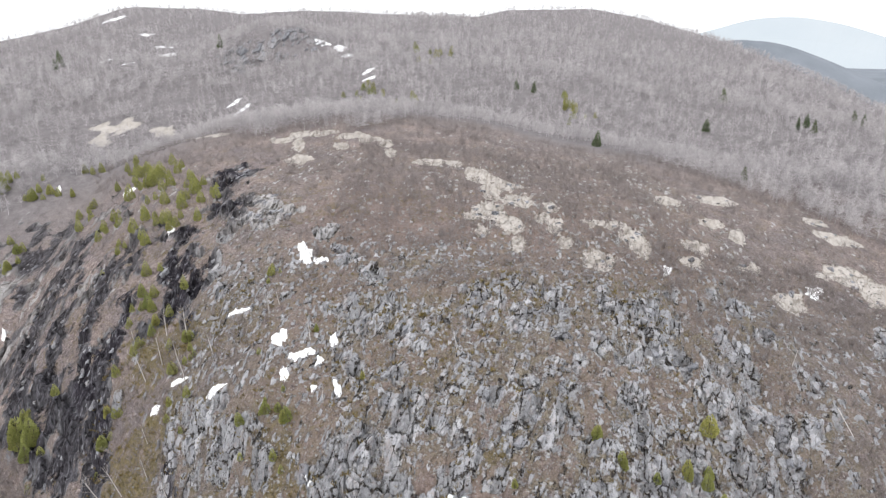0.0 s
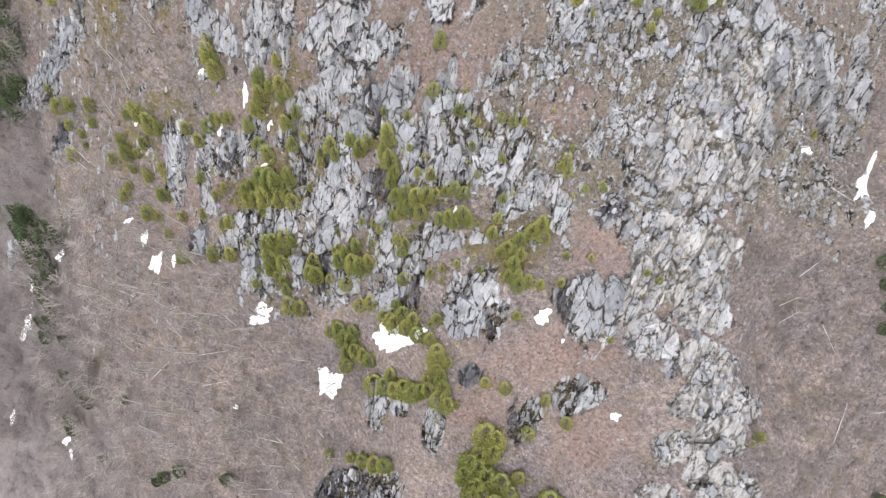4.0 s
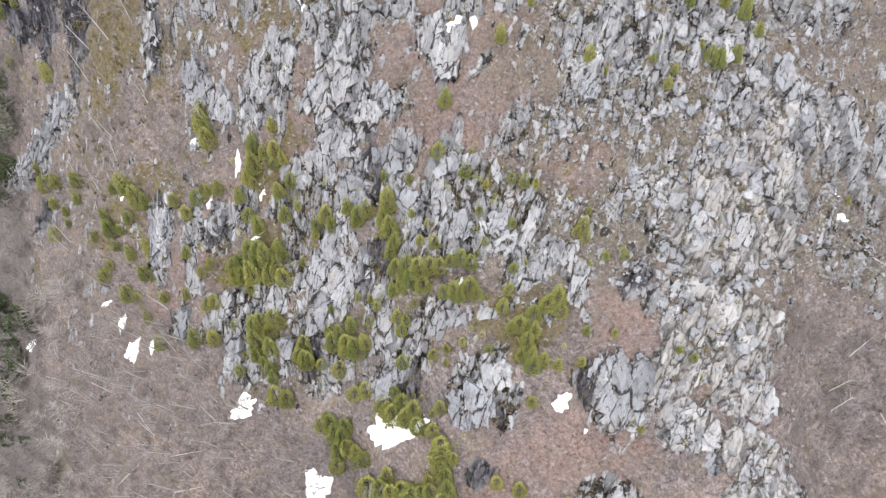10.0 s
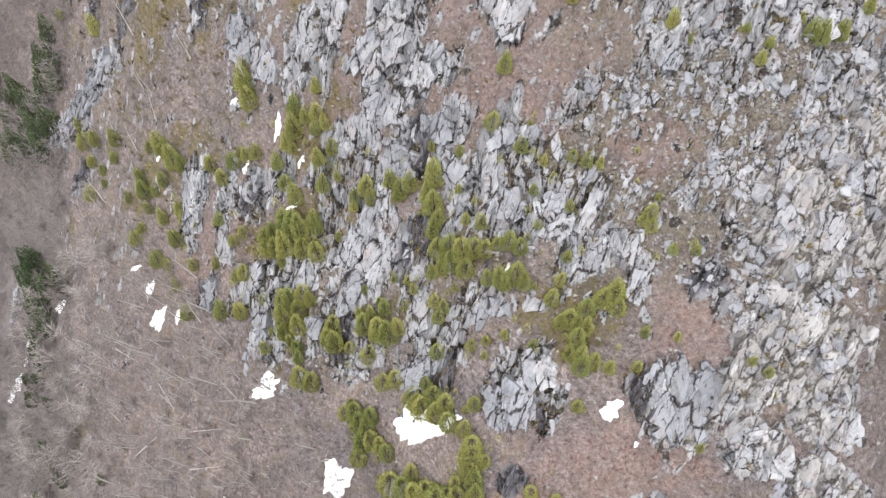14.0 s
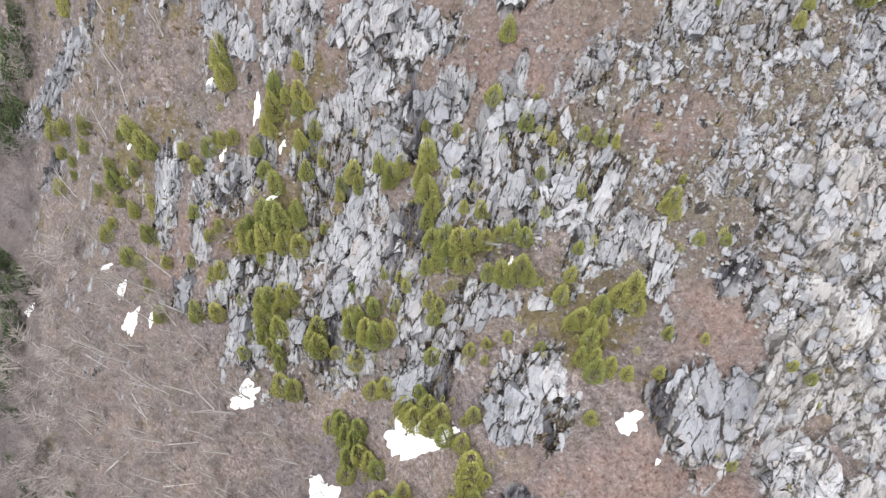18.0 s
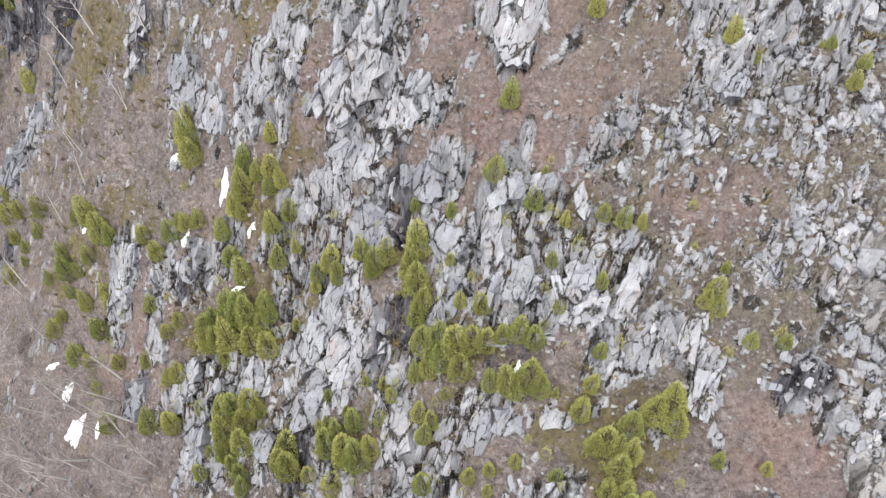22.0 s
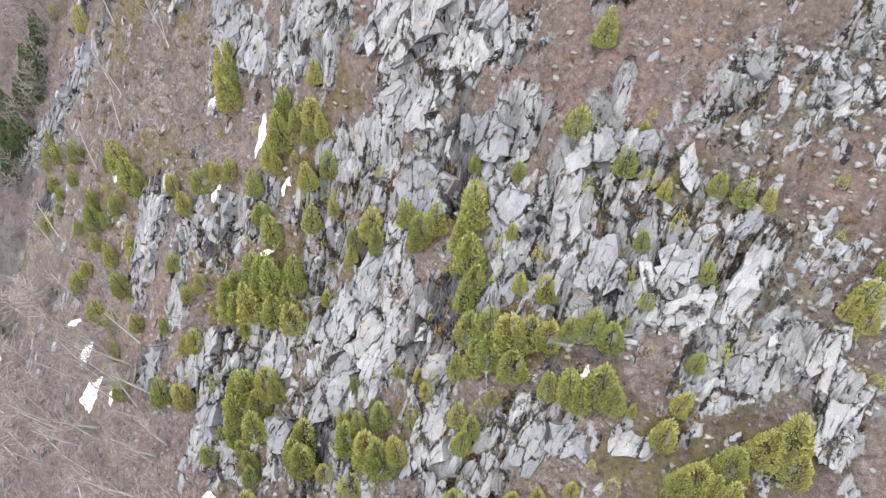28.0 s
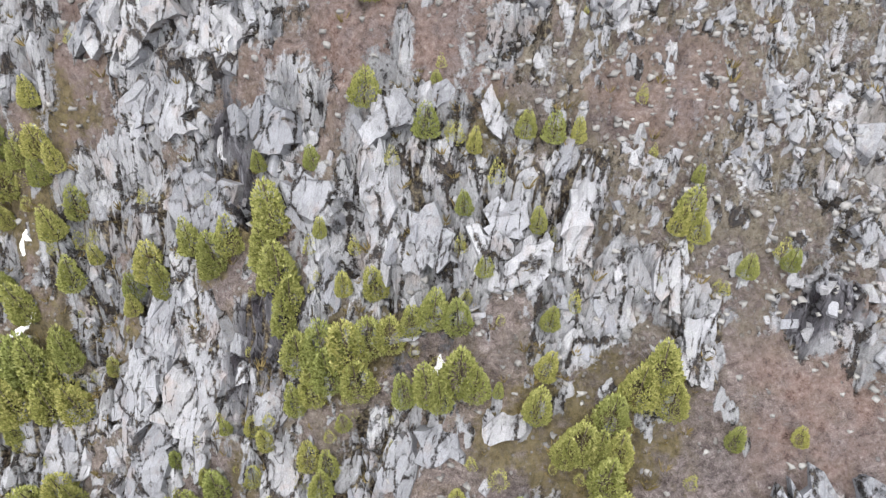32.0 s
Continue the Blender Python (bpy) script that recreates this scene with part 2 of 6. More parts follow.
    rock = m.mix(wet, rock, wet_shade_colour)
    soil = m.ramp(m.noise(2.5, 6, 0.7), (0.40, (0.018, 0.014, 0.012)), (0.50, (0.09, 0.066, 0.046)), (0.57, (0.26, 0.21, 0.13)), (0.68, (0.42, 0.37, 0.24)))
    rock = m.mix(m.ramp(m.math("ADD", gap, m.math("MULTIPLY", m.math("SUBTRACT", soft, 0.5), 0.9)), (0.38, 0.0), (0.6, 0.92)), rock, soil)
    # far ground goes bluish grey with distance: air haze painted into the colour
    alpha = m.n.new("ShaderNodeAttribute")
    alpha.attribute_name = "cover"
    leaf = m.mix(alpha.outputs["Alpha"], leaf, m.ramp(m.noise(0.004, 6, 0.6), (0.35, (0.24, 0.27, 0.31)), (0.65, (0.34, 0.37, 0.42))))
    edge = m.ramp(m.math("ADD", bare, m.math("MULTIPLY", m.math("SUBTRACT", soft, 0.5), 1.5)), (0.42, 0.0), (0.50, 1.0))
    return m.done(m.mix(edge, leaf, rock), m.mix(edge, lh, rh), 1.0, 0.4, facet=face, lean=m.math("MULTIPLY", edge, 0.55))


def rock_material():
    m = Nodes("schist_block", 0.88, 0.2)
    c, h, face = rock_colour(m)
    c = m.mix(1.0, c, m.ramp(m.chance(), (0.0, (0.64, 0.65, 0.68)), (0.5, (0.84, 0.845, 0.86)), (1.0, (1.0, 0.99, 0.98))), "MULTIPLY")
    return m.done(c, h, 0.8, 0.2, facet=face, lean=0.25)


def pebble_material():
    m = Nodes("scree_stone", 0.9, 0.2)
    c = m.ramp(m.island(), (0.0, (0.26, 0.24, 0.235)), (0.5, (0.46, 0.44, 0.43)), (1.0, (0.68, 0.65, 0.63)))
    c = m.mix(0.5, c, m.ramp(m.noise(4, 5), (0.3, (0.18, 0.18, 0.18)), (0.7, (0.5, 0.5, 0.48))))
    return m.done(c, m.noise(8, 5), 0.5, 0.05)


def snow_material():
    m = Nodes("old_snow", 0.6, 0.3)
    c = m.ramp(m.noise(1.2, 6, 0.7), (0.25, (0.66, 0.68, 0.72)), (0.5, (0.90, 0.91, 0.93)))
    c = m.mix(m.ramp(m.noise(6, 5, 0.8), (0.68, 0.0), (0.8, 0.5)), c, (0.35, 0.29, 0.24))
    return m.done(c, m.noise(2.5, 6), 0.35, 0.15, tone=0.95)


def leaf_material(name, dark, mid, pale):
    m = Nodes(name, 0.75, 0.25)
    c = m.ramp(m.island(), (0.0, dark), (0.45, mid), (1.0, pale))
    c = m.mix(1.0, c, m.ramp(m.chance(), (0.0, (0.82, 0.86, 0.8)), (1.0, (1.2, 1.1, 1.05))), "MULTIPLY")
    c = m.mix(1.0, c, m.ramp(m.noise(5, 4), (0.3, 0.75), (0.7, 1.2)), "MULTIPLY")
    return m.done(c)


def bark_material(name, low, high, scale=3.0, tone=0.6):
    m = Nodes(name, 0.9, 0.2)
    c = m.ramp(m.noise(scale, 6, 0.7, m.space(scale=(3, 3, 0.7))), (0.3, low), (0.7, high))
    c = m.mix(1.0, c, m.ramp(m.island(), (0.0, 0.75), (1.0, 1.25)), "MULTIPLY")
    return m.done(c, m.noise(12, 4), 0.4, 0.02, tone=tone)


GROUND = ground_material()
ROCK = rock_material()
STONE = pebble_material()
SNOW = snow_material()
CEDAR = leaf_material("cedar_foliage", (0.35, 0.38, 0.11), (0.51, 0.545, 0.185), (0.65, 0.66, 0.28))
SPRUCE = leaf_material("spruce_foliage", (0.10, 0.15, 0.08), (0.17, 0.24, 0.13), (0.26, 0.32, 0.17))
CEDAR_BARK = bark_material("cedar_bark", (0.10, 0.075, 0.055), (0.22, 0.18, 0.15))
PALE_BARK = bark_material("pale_grey_bark", (0.50, 0.46, 0.44), (0.80, 0.77, 0.74), tone=0.75)
TWIGS = bark_material("bare_twigs", (0.22, 0.185, 0.18), (0.47, 0.42, 0.41))
WOODS = bark_material("bare_woodland", (0.48, 0.45, 0.465), (0.95, 0.90, 0.915), 0.018)
TWIG_BARK = bark_material("pale_twigs", (0.40, 0.35, 0.33), (0.68, 0.62, 0.59))
GRASS = leaf_material("dry_moss_grass", (0.14, 0.115, 0.045), (0.28, 0.23, 0.095), (0.42, 0.34, 0.17))


# ---- the lie of the land ----
# Profiles of the mountainside: heights at these distances north, one cross-section for each place east.
NORTH = (0, 20, 35, 50, 65, 80, 100, 130, 180, 250)
PROFILES_WEST = [
    (-140, -75, -72, -67, -58, -46, -31, -10, 17, 54, 92),
    (-110, -65, -57, -48, -33, -17, 0, 22, 55, 84, 103),
    (-85, -52, -39, -26, -10, 9, 23, 45, 77, 100, 109),
    (-60, -35, -19, -5, 7, 26, 47, 70, 92, 105, 112),
    (-40, -24, -11, 1, 21, 40, 60, 85, 100, 107, 114),
    (-20, -12, 1, 11, 32, 52, 78, 92, 102, 108, 114),
    (0, 2, 17, 36, 48, 68, 83, 94, 101, 107, 112),
]
PROFILES_EAST = [
    (20, 15, 28, 44, 57, 73, 88, 95, 100, 105, 109),
    (40, 20, 39, 49, 60, 71, 79, 90, 98, 103, 104),
    (55, 20, 34, 38, 53, 65, 74, 85, 95, 101, 101),
    (75, 11, 25, 38, 51, 49, 61, 79, 89, 98, 98),
    (105, -2, 12, 23, 33, 41, 52, 69, 82, 93, 94),
    (140, -19, -5, 6, 17, 29, 42, 57, 72, 83, 89),
]
PROFILES = np.array(PROFILES_WEST + PROFILES_EAST, float)
EAST, HEIGHTS = PROFILES[:, 0], PROFILES[:, 1:]
# Skyline of the wooded mountain behind: bearing in degrees, height
SKYLINE = [(-60, 60), (-40, 110), (-33, 132), (-29, 148), (-25, 171), (-20, 169), (-16.5, 162), (-12, 166), (-4, 162), (3, 158), (5.6, 168), (12.6, 169), (17, 153), (23.7, 120), (28, 92), (32, 62), (36, 30), (60, -40)]


def spline(v, knots):
    """Weights of the knots for a smooth curve through their values."""
    knots = np.asarray(knots, float)
    v = np.clip(v, knots[0], knots[-1] - 1e-6)
    i = np.searchsorted(knots, v, side="right") - 1
    h, rows = knots[i + 1] - knots[i], np.arange(len(v))
    t = (v - knots[i]) / h
    w = np.zeros((len(v), len(knots)))
    np.add.at(w, (rows, i), 2 * t**3 - 3 * t**2 + 1)
    np.add.at(w, (rows, i + 1), 3 * t**2 - 2 * t**3)
    for k, c in ((i, t**3 - 2 * t**2 + t), (i + 1, t**3 - t**2)):
        low, high = np.maximum(k - 1, 0), np.minimum(k + 1, len(knots) - 1)
        d = knots[high] - knots[low]
        np.add.at(w, (rows, high), c * h / d)
        np.add.at(w, (rows, low), -c * h / d)
    return w


def smooth(a):
    a = np.clip(a, 0, 1)
    return a * a * (3 - 2 * a)


def scatter(ix, iy, seed):
    """A random number from 0 to 1 for each cell of a grid."""
    n = (ix.astype(np.int64) * 73856093) ^ (iy.astype(np.int64) * 19349663) ^ (seed * 83492791 + 12345)
    n = (n ^ (n >> 13)) * 1274126177 & 0x7FFFFFFF
    n = ((n ^ (n >> 15)) * 1103515245 + 12345) & 0x7FFFFFFF
    return (n & 0xFFFFF) / 1048575.0


def ripple(x, y, size, seed):
    """Smooth noise, about -1 to 1."""
    x, y = x / size, y / size
    ix, iy = np.floor(x), np.floor(y)
    fx, fy = smooth(x - ix), smooth(y - iy)
    a, b = scatter(ix, iy, seed), scatter(ix + 1, iy, seed)
    c, d = scatter(ix, iy + 1, seed), scatter(ix + 1, iy + 1, seed)
    return 2 * (a + (b - a) * fx + (c - a) * fy + (a - b - c + d) * fx * fy) - 1


def rough(x, y, size, seed, octaves=4):
    return sum(ripple(x, y, size / 2**k, seed + k) / 1.8**k for k in range(octaves))


def blocks(u, v, seed):
    """Broken rock: for each place the number, the tilt and the distance to the joint of the block that it lies on."""
    iu, iv = np.floor(u), np.floor(v)
    best, second = np.full(u.shape, 9.0), np.full(u.shape, 9.0)
    chance, du, dv = np.zeros(u.shape), np.zeros(u.shape), np.zeros(u.shape)
    for a in (-1, 0, 1):
        for b in (-1, 0, 1):
            cu, cv = iu + a, iv + b
            pu = u - (cu + 0.1 + 0.8 * scatter(cu, cv, seed))
            pv = v - (cv + 0.1 + 0.8 * scatter(cu, cv, seed + 1))
            d = np.maximum(np.abs(pu), np.abs(pv)) * 0.6 + np.hypot(pu, pv) * 0.4
            near = d < best
            second = np.where(near, best, np.minimum(second, d))
            best = np.where(near, d, best)
            chance = np.where(near, scatter(cu, cv, seed + 2), chance)
            du, dv = np.where(near, pu, du), np.where(near, pv, dv)
    return chance, du, dv, second - best


def land(x, y):
    """Height of the hillside without its ledges and stones, near and far."""
    shape = np.shape(x)
    x, y = np.ravel(np.asarray(x, float)), np.ravel(np.asarray(y, float))
    z = np.empty(len(x))
    for s in range(0, len(x), 40000):
        e = slice(s, s + 40000)
        z[e] = ((spline(np.clip(x[e], -140, 140), EAST) @ HEIGHTS) * spline(np.clip(y[e], 0, 250), NORTH)).sum(1)
    # the cleft behind the east crest: a step down and a narrow trench
    line = x - np.interp(y, (58, 70, 80, 90, 100, 110, 126), (58, 57.5, 57, 56, 54, 51, 46))
    run = smooth((y - 52) / 14) * (1 - smooth((y - 112) / 16))
    z -= run * (2.6 * smooth((line + 0.8) / 1.2) * (1 - smooth((line - 6) / 14)) + 2.0 * np.exp(-((line / 0.9) ** 2)))
    out = np.maximum.reduce([np.abs(x) - 140, y - 250, -y, 0 * x])
    r, bearing = np.hypot(x, y), np.degrees(np.arctan2(x, np.maximum(y, 1)))
    top = np.interp(bearing, *np.transpose(SKYLINE))
    s = np.clip((r - 270) / 730, 0, 1)
    far = z + (top - z) * s**1.25 - 9 * np.exp(-(((r - 330) / 70) ** 2))
    knoll = np.exp(-(((bearing + 14.5) / 4.5) ** 2)) * smooth((r - 500) / 50) * (1 - smooth((r - 600) / 160))
    far += 30 * knoll + rough(x, y, 160, 5, 3) * 7 * smooth((r - 300) / 200) * (1 - 0.8 * smooth((r - 800) / 200))
    far -= np.maximum(r - 1000, 0) * 0.32
    far = np.maximum(far, -95 + rough(x, y, 300, 9, 2) * 2)
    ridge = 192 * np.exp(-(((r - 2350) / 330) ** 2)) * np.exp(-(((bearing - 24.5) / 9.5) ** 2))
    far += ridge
    far = np.where(y < 0, np.maximum(z - out * 0.25, -95), far)
    w = smooth(out / 110)
    return (z * (1 - w) + far * w).reshape(shape)


# ---- what covers the mountainside ----
# Bare rock, moss, snow: place east and north, half width, half depth, skew of the patch. Cedars: place, height.
ROCK_LOWER_LEDGES = [(-37, 54.1, 5, 3, 0.6), (-23.6, 54.8, 4.3, 5.4, 0.7), (-8.4, 47.7, 6.5, 4.3, 0.1), (-2.5, 50.8, 5.7, 2.5, -0), (4.1, 42.8, 3.4, 5.3, -0.1), (8.7, 39.1, 3.4, 3.1, -0.1), (-29.6, 61.3, 10.3, 1.8, 0.3), (-38.5, 59.5, 7.5, 1.6, 0.4), (-49.8, 61.7, 2.2, 2.2, 0.7), (-12.9, 32.1, 2.5, 3, 0.1), (-7.6, 30.5, 1.8, 1.6, 0), (-1.2, 25.3, 1.5, 3.9, -0), (22.6, 27.6, 4.4, 1.8, -0.2), (15.5, 25.3, 2.5, 2.2, -0.2), (-19.5, 49.8, 4.6, 2, 0.2), (24.4, 38.7, 4.9, 4.3, -0.3), (-16.2, 17.5, 9.4, 3.5, 0), (18.3, 50.4, 1.1, 2.5, -0.2)]
ROCK_MIDDLE_LEDGES = [(-14.4, 67.3, 6.9, 1.9, 0.2), (-18.3, 61.4, 3, 4.3, 0.5), (-14.2, 58.4, 9.3, 2.7, 0.2), (-2.5, 61.4, 4.4, 4.1, -0), (2.7, 58.7, 3.2, 3.1, -0.1), (9.5, 57.7, 4.8, 3.3, -0.3), (12.3, 53.6, 5.8, 2.1, -0.2), (-52.8, 71.7, 2.6, 4.2, 1.8), (-45.7, 70, 1.9, 3.6, 1.2), (-37.9, 69.6, 5.9, 2, 0.6), (-20.9, 70.6, 4.9, 0.9, 0.2), (-16.5, 72.5, 5, 1.9, 0.3), (-9.2, 72.2, 5.2, 1.8, 0.1), (-7.7, 67.1, 2.5, 2, 0.1), (-24.8, 65.8, 1.3, 2.1, 0.4), (-33.8, 57.9, 2.4, 4.1, 0.8), (-10.4, 52.9, 3.1, 2.5, 0.1), (-24.6, 68.8, 5.2, 0.6, 0.2)]
ROCK_EAST_CREST = [(49.2, 73.0, 5.2, 3.0, 0.0), (46.8, 67.3, 7.6, 3.1, -0.1), (41.4, 64.9, 5.4, 2.7, -0.1), (44.4, 61.5, 7.7, 2.5, -0.3), (35.8, 59.1, 5.0, 2.5, -0.3), (37.8, 55.5, 6.4, 2.5, -0.3), (44.9, 57.0, 4.9, 3.1, -0.4), (37.4, 51.0, 6.4, 2.9, -0.3), (38.7, 46.4, 6.7, 3.0, -0.3), (33.0, 45.1, 3.2, 2.7, -0.2), (38.2, 41.6, 6.8, 3.1, -0.3), (31.8, 40.4, 4.0, 2.8, -0.2), (40.4, 36.9, 6.1, 3.1, -0.3), (33.0, 34.1, 4.0, 2.8, -0.2), (40.8, 31.2, 7.4, 3.3, -0.1), (44.9, 26.4, 6.3, 3.5, 0.1)]
ROCK_EAST_CREST_FOOT = [(39.2, 25.2, 3.4, 2.2, -0.1), (44.0, 20.2, 5.8, 2.9, -0.3), (37.4, 19.5, 2.8, 1.8, -0.2), (44.6, 15.1, 5.6, 2.9, -0.4), (34.9, 13.0, 4.0, 1.5, -0.2), (48.8, 13.8, 3.0, 2.2, -0.3), (24.8, 38.7, 3.9, 3.8, -0.3)]
ROCK_EAST_SCREE = [(32.1, 55.4, 4.4, 5.2, -0.6), (24.1, 58.6, 2.4, 2.5, -0.3), (26.2, 50.5, 4.1, 1.5, -0.1), (18.1, 66.3, 6.2, 2.3, -0.3), (26.6, 67.4, 7.3, 2.1, -0.3), (34.3, 65.3, 6.7, 3.7, -0.3), (28.2, 61.3, 4.8, 2.3, -0.3), (11.2, 66.2, 3.9, 2, -0.2), (54.3, 58.7, 1.3, 3.8, -0.7), (31.2, 47.9, 3.2, 2, -0.2), (56, 62.6, 1.2, 4.6, -0.6)]
ROCK_FAR_SIDES = [(59.7, 74.3, 4.8, 3.9, -0.5), (-80.9, 95.6, 5.1, 3.7, 2.4), (-84.3, 86.5, 5.7, 2.5, 1.5), (-116.5, 77.5, 4.2, 3.2, 2.9), (-74.8, 96.0, 3.6, 2.1, -1.0), (-80.5, 96.3, 4.2, 2.4, -1.2), (-86.3, 96.1, 4.6, 2.2, -1.0), (-91.6, 95.8, 4.5, 2.0, -1.0), (-97.0, 96.0, 3.5, 1.7, -0.8)]
ROCK_UPPER_WEST = [(-16.7, 75.8, 4, 3, 0.2), (-11.9, 72.1, 4.9, 1.8, 0.1), (-28.5, 79.3, 5, 3.6, 0.2), (-0.5, 76.2, 2.8, 3.3, 0), (1.3, 78.7, 2.8, 2.2, 0), (-41.6, 85.2, 4, 2.6, 0.2), (-48.1, 166.0, 4.1, 4.3, -1.1), (-43.0, 157.6, 5.1, 5.6, -1.4), (-43.2, 149.7, 4.3, 3.5, -0.9), (-52.5, 157.0, 3.3, 5.2, -1.5), (-53.0, 148.5, 2.5, 3.7, -1.1), (-51.6, 134.3, 1.8, 5.2, -1.6), (-48.2, 126.2, 1.9, 2.6, -0.8), (-28.4, 141.5, 3.0, 3.0, -0.5), (-23.3, 133.3, 2.0, 2.0, -0.3), (-19.6, 129.4, 2.9, 2.4, -0.3)]
ROCK_UPPER_WEST_LOW = [(-15.4, 124.6, 3.3, 3.4, -0.3), (-22.7, 113.4, 2.4, 2.1, -0.3), (-18.2, 113.6, 1.9, 3.4, -0.4), (-14.4, 108.9, 3.1, 3.4, -0.3), (-10.4, 112.5, 2.8, 2.9, -0.2), (-7.3, 106.4, 2.0, 2.3, -0.1), (-4.0, 101.7, 1.3, 1.5, -0.0)]
ROCK_UPPER_SLABS = [(-16.7, 100.3, 1.9, 1.8, -0.2), (-9.3, 97.3, 2.4, 1.5, -0.1), (-6.0, 89.2, 2.5, 4.0, -0.2), (-9.0, 92.0, 1.7, 1.5, -0.1), (-1.3, 88.4, 2.0, 2.0, -0.0), (-15.9, 85.3, 4.0, 2.9, -0.3), (-19.5, 84.1, 3.2, 2.0, -0.3), (-12.2, 85.6, 2.4, 2.3, -0.2), (-12.8, 81.0, 3.8, 1.2, -0.1), (-7.4, 81.1, 2.3, 1.5, -0.1), (-45.5, 98.1, 3.7, 4.1, -1.1), (-37.3, 93.4, 4.4, 4.1, -0.8), (-34.3, 94.4, 2.7, 2.3, -0.5), (-50.5, 97.3, 1.3, 5.0, -1.5), (-42.6, 99.9, 3.8, 1.4, -0.4), (-31.2, 89.3, 1.7, 2.1, -0.4)]
ROCK_UPPER_EAST = [(24.4, 73.8, 11.4, 3.7, 0.1), (41.9, 71.6, 6.2, 4.5, 0.8), (60.6, 75.4, 6, 5.4, 1.2), (37.4, 78.7, 6.7, 3.9, 0.5), (15.3, 120.6, 2.5, 3.6, 0.4), (20.3, 118.8, 2.9, 2.6, 0.4), (16.0, 111.4, 3.2, 2.6, 0.3), (22.3, 113.0, 2.1, 2.3, 0.4), (8.7, 117.3, 2.4, 1.8, 0.1), (13.8, 106.1, 2.4, 1.7, 0.2), (21.5, 104.9, 1.6, 2.4, 0.4), (32.2, 117.1, 2.2, 3.6, 0.8), (35.4, 113.5, 3.7, 3.6, 0.9), (41.5, 115.1, 3.3, 3.2, 0.9), (45.0, 113.0, 1.7, 4.1, 1.3), (41.4, 104.8, 3.4, 3.6, 1.1), (45.2, 104.7, 1.8, 3.5, 1.1), (34.5, 101.4, 2.5, 2.0, 0.5), (28.7, 103.8, 2.6, 2.1, 0.5)]
ROCK_UPPER_EAST_LOW = [(14.3, 92.1, 1.7, 1.9, 0.2), (14.7, 87.7, 2.5, 2.3, 0.3), (11.4, 85.9, 1.5, 1.1, 0.1), (20.4, 86.2, 2.0, 1.2, 0.2), (15.3, 81.5, 2.6, 1.8, 0.2), (11.1, 82.3, 1.6, 1.5, 0.1), (20.3, 91.0, 1.6, 1.2, 0.2), (32.6, 93.8, 2.3, 2.3, 0.6), (32.1, 87.7, 2.2, 1.6, 0.4), (48.4, 98.1, 2.6, 2.4, 0.8), (48.9, 95.2, 2.2, 2.2, 0.8), (32.3, 81.2, 3.1, 2.9, 0.8), (26.0, 82.0, 2.0, 1.2, 0.3), (41.1, 85.1, 3.2, 3.5, 1.1), (48.7, 90.1, 2.2, 3.8, 1.3), (49.9, 85.3, 2.4, 2.6, 1.0), (8.1, 90.5, 2.1, 1.1, 0.1), (7.4, 78.2, 1.5, 0.7, 0.0)]
ROCK_EAST_RIB = [(57.1, 116.4, 1.5, 2.6, 0.9), (58.9, 113.0, 2.6, 3.2, 1.2), (60.2, 107.5, 2.0, 2.5, 1.0), (59.4, 100.0, 2.3, 2.2, 0.9), (62.3, 96.6, 3.1, 3.0, 1.3), (61.1, 91.3, 2.6, 2.8, 1.2), (68.5, 98.9, 2.3, 1.8, 0.8), (73.2, 106.7, 1.6, 2.2, 1.1), (55.1, 85.6, 1.9, 3.0, 1.5), (97.7, 125.6, 1.7, 4.9, 3.1), (63.2, 124.6, 2.4, 2.2, 0.9), (68.6, 119.6, 1.6, 2.0, 0.9)]
ROCK_SUMMIT_RIBBONS = [(-57.7, 227.4, 3.9, 4.5, -1.1), (-51.7, 233.0, 4.9, 4.5, -0.9), (-43.4, 233.3, 5.3, 4.2, -0.7), (-33.1, 226.7, 5.2, 4.0, -0.5), (-25.4, 220.9, 3.8, 3.8, -0.4), (-19.4, 215.0, 2.9, 5.1, -0.4), (-16.8, 203.4, 1.5, 6.6, -0.5), (-45.3, 201.4, 5.0, 3.8, -0.8), (-49.8, 219.1, 1.7, 10.0, -2.1), (-34.3, 213.5, 2.8, 3.6, -0.5), (-2.8, 196.4, 5.6, 3.1, -0.0), (2.9, 197.0, 2.6, 3.2, 0.0), (10.6, 190.8, 3.6, 3.6, 0.2), (12.4, 184.0, 3.8, 3.3, 0.2)]
ROCK_SUMMIT_LEDGES = [(13.7, 173.2, 2.6, 6.8, 0.5), (11.6, 159.8, 3.3, 6.5, 0.4), (13.8, 154.6, 2.6, 5.3, 0.4), (18.8, 167.9, 2.5, 5.5, 0.5), (22.8, 168.9, 1.6, 5.5, 0.7), (17.0, 149.9, 3.7, 5.0, 0.5), (17.7, 139.6, 1.6, 4.9, 0.5), (7.3, 154.3, 1.5, 2.3, 0.1), (9.7, 145.3, 1.7, 2.6, 0.1), (19.1, 180.0, 4.4, 3.2, 0.3), (28.5, 151.2, 2.0, 4.4, 0.7), (29.0, 163.6, 2.2, 3.6, 0.6), (25.0, 156.7, 1.8, 3.1, 0.4)]
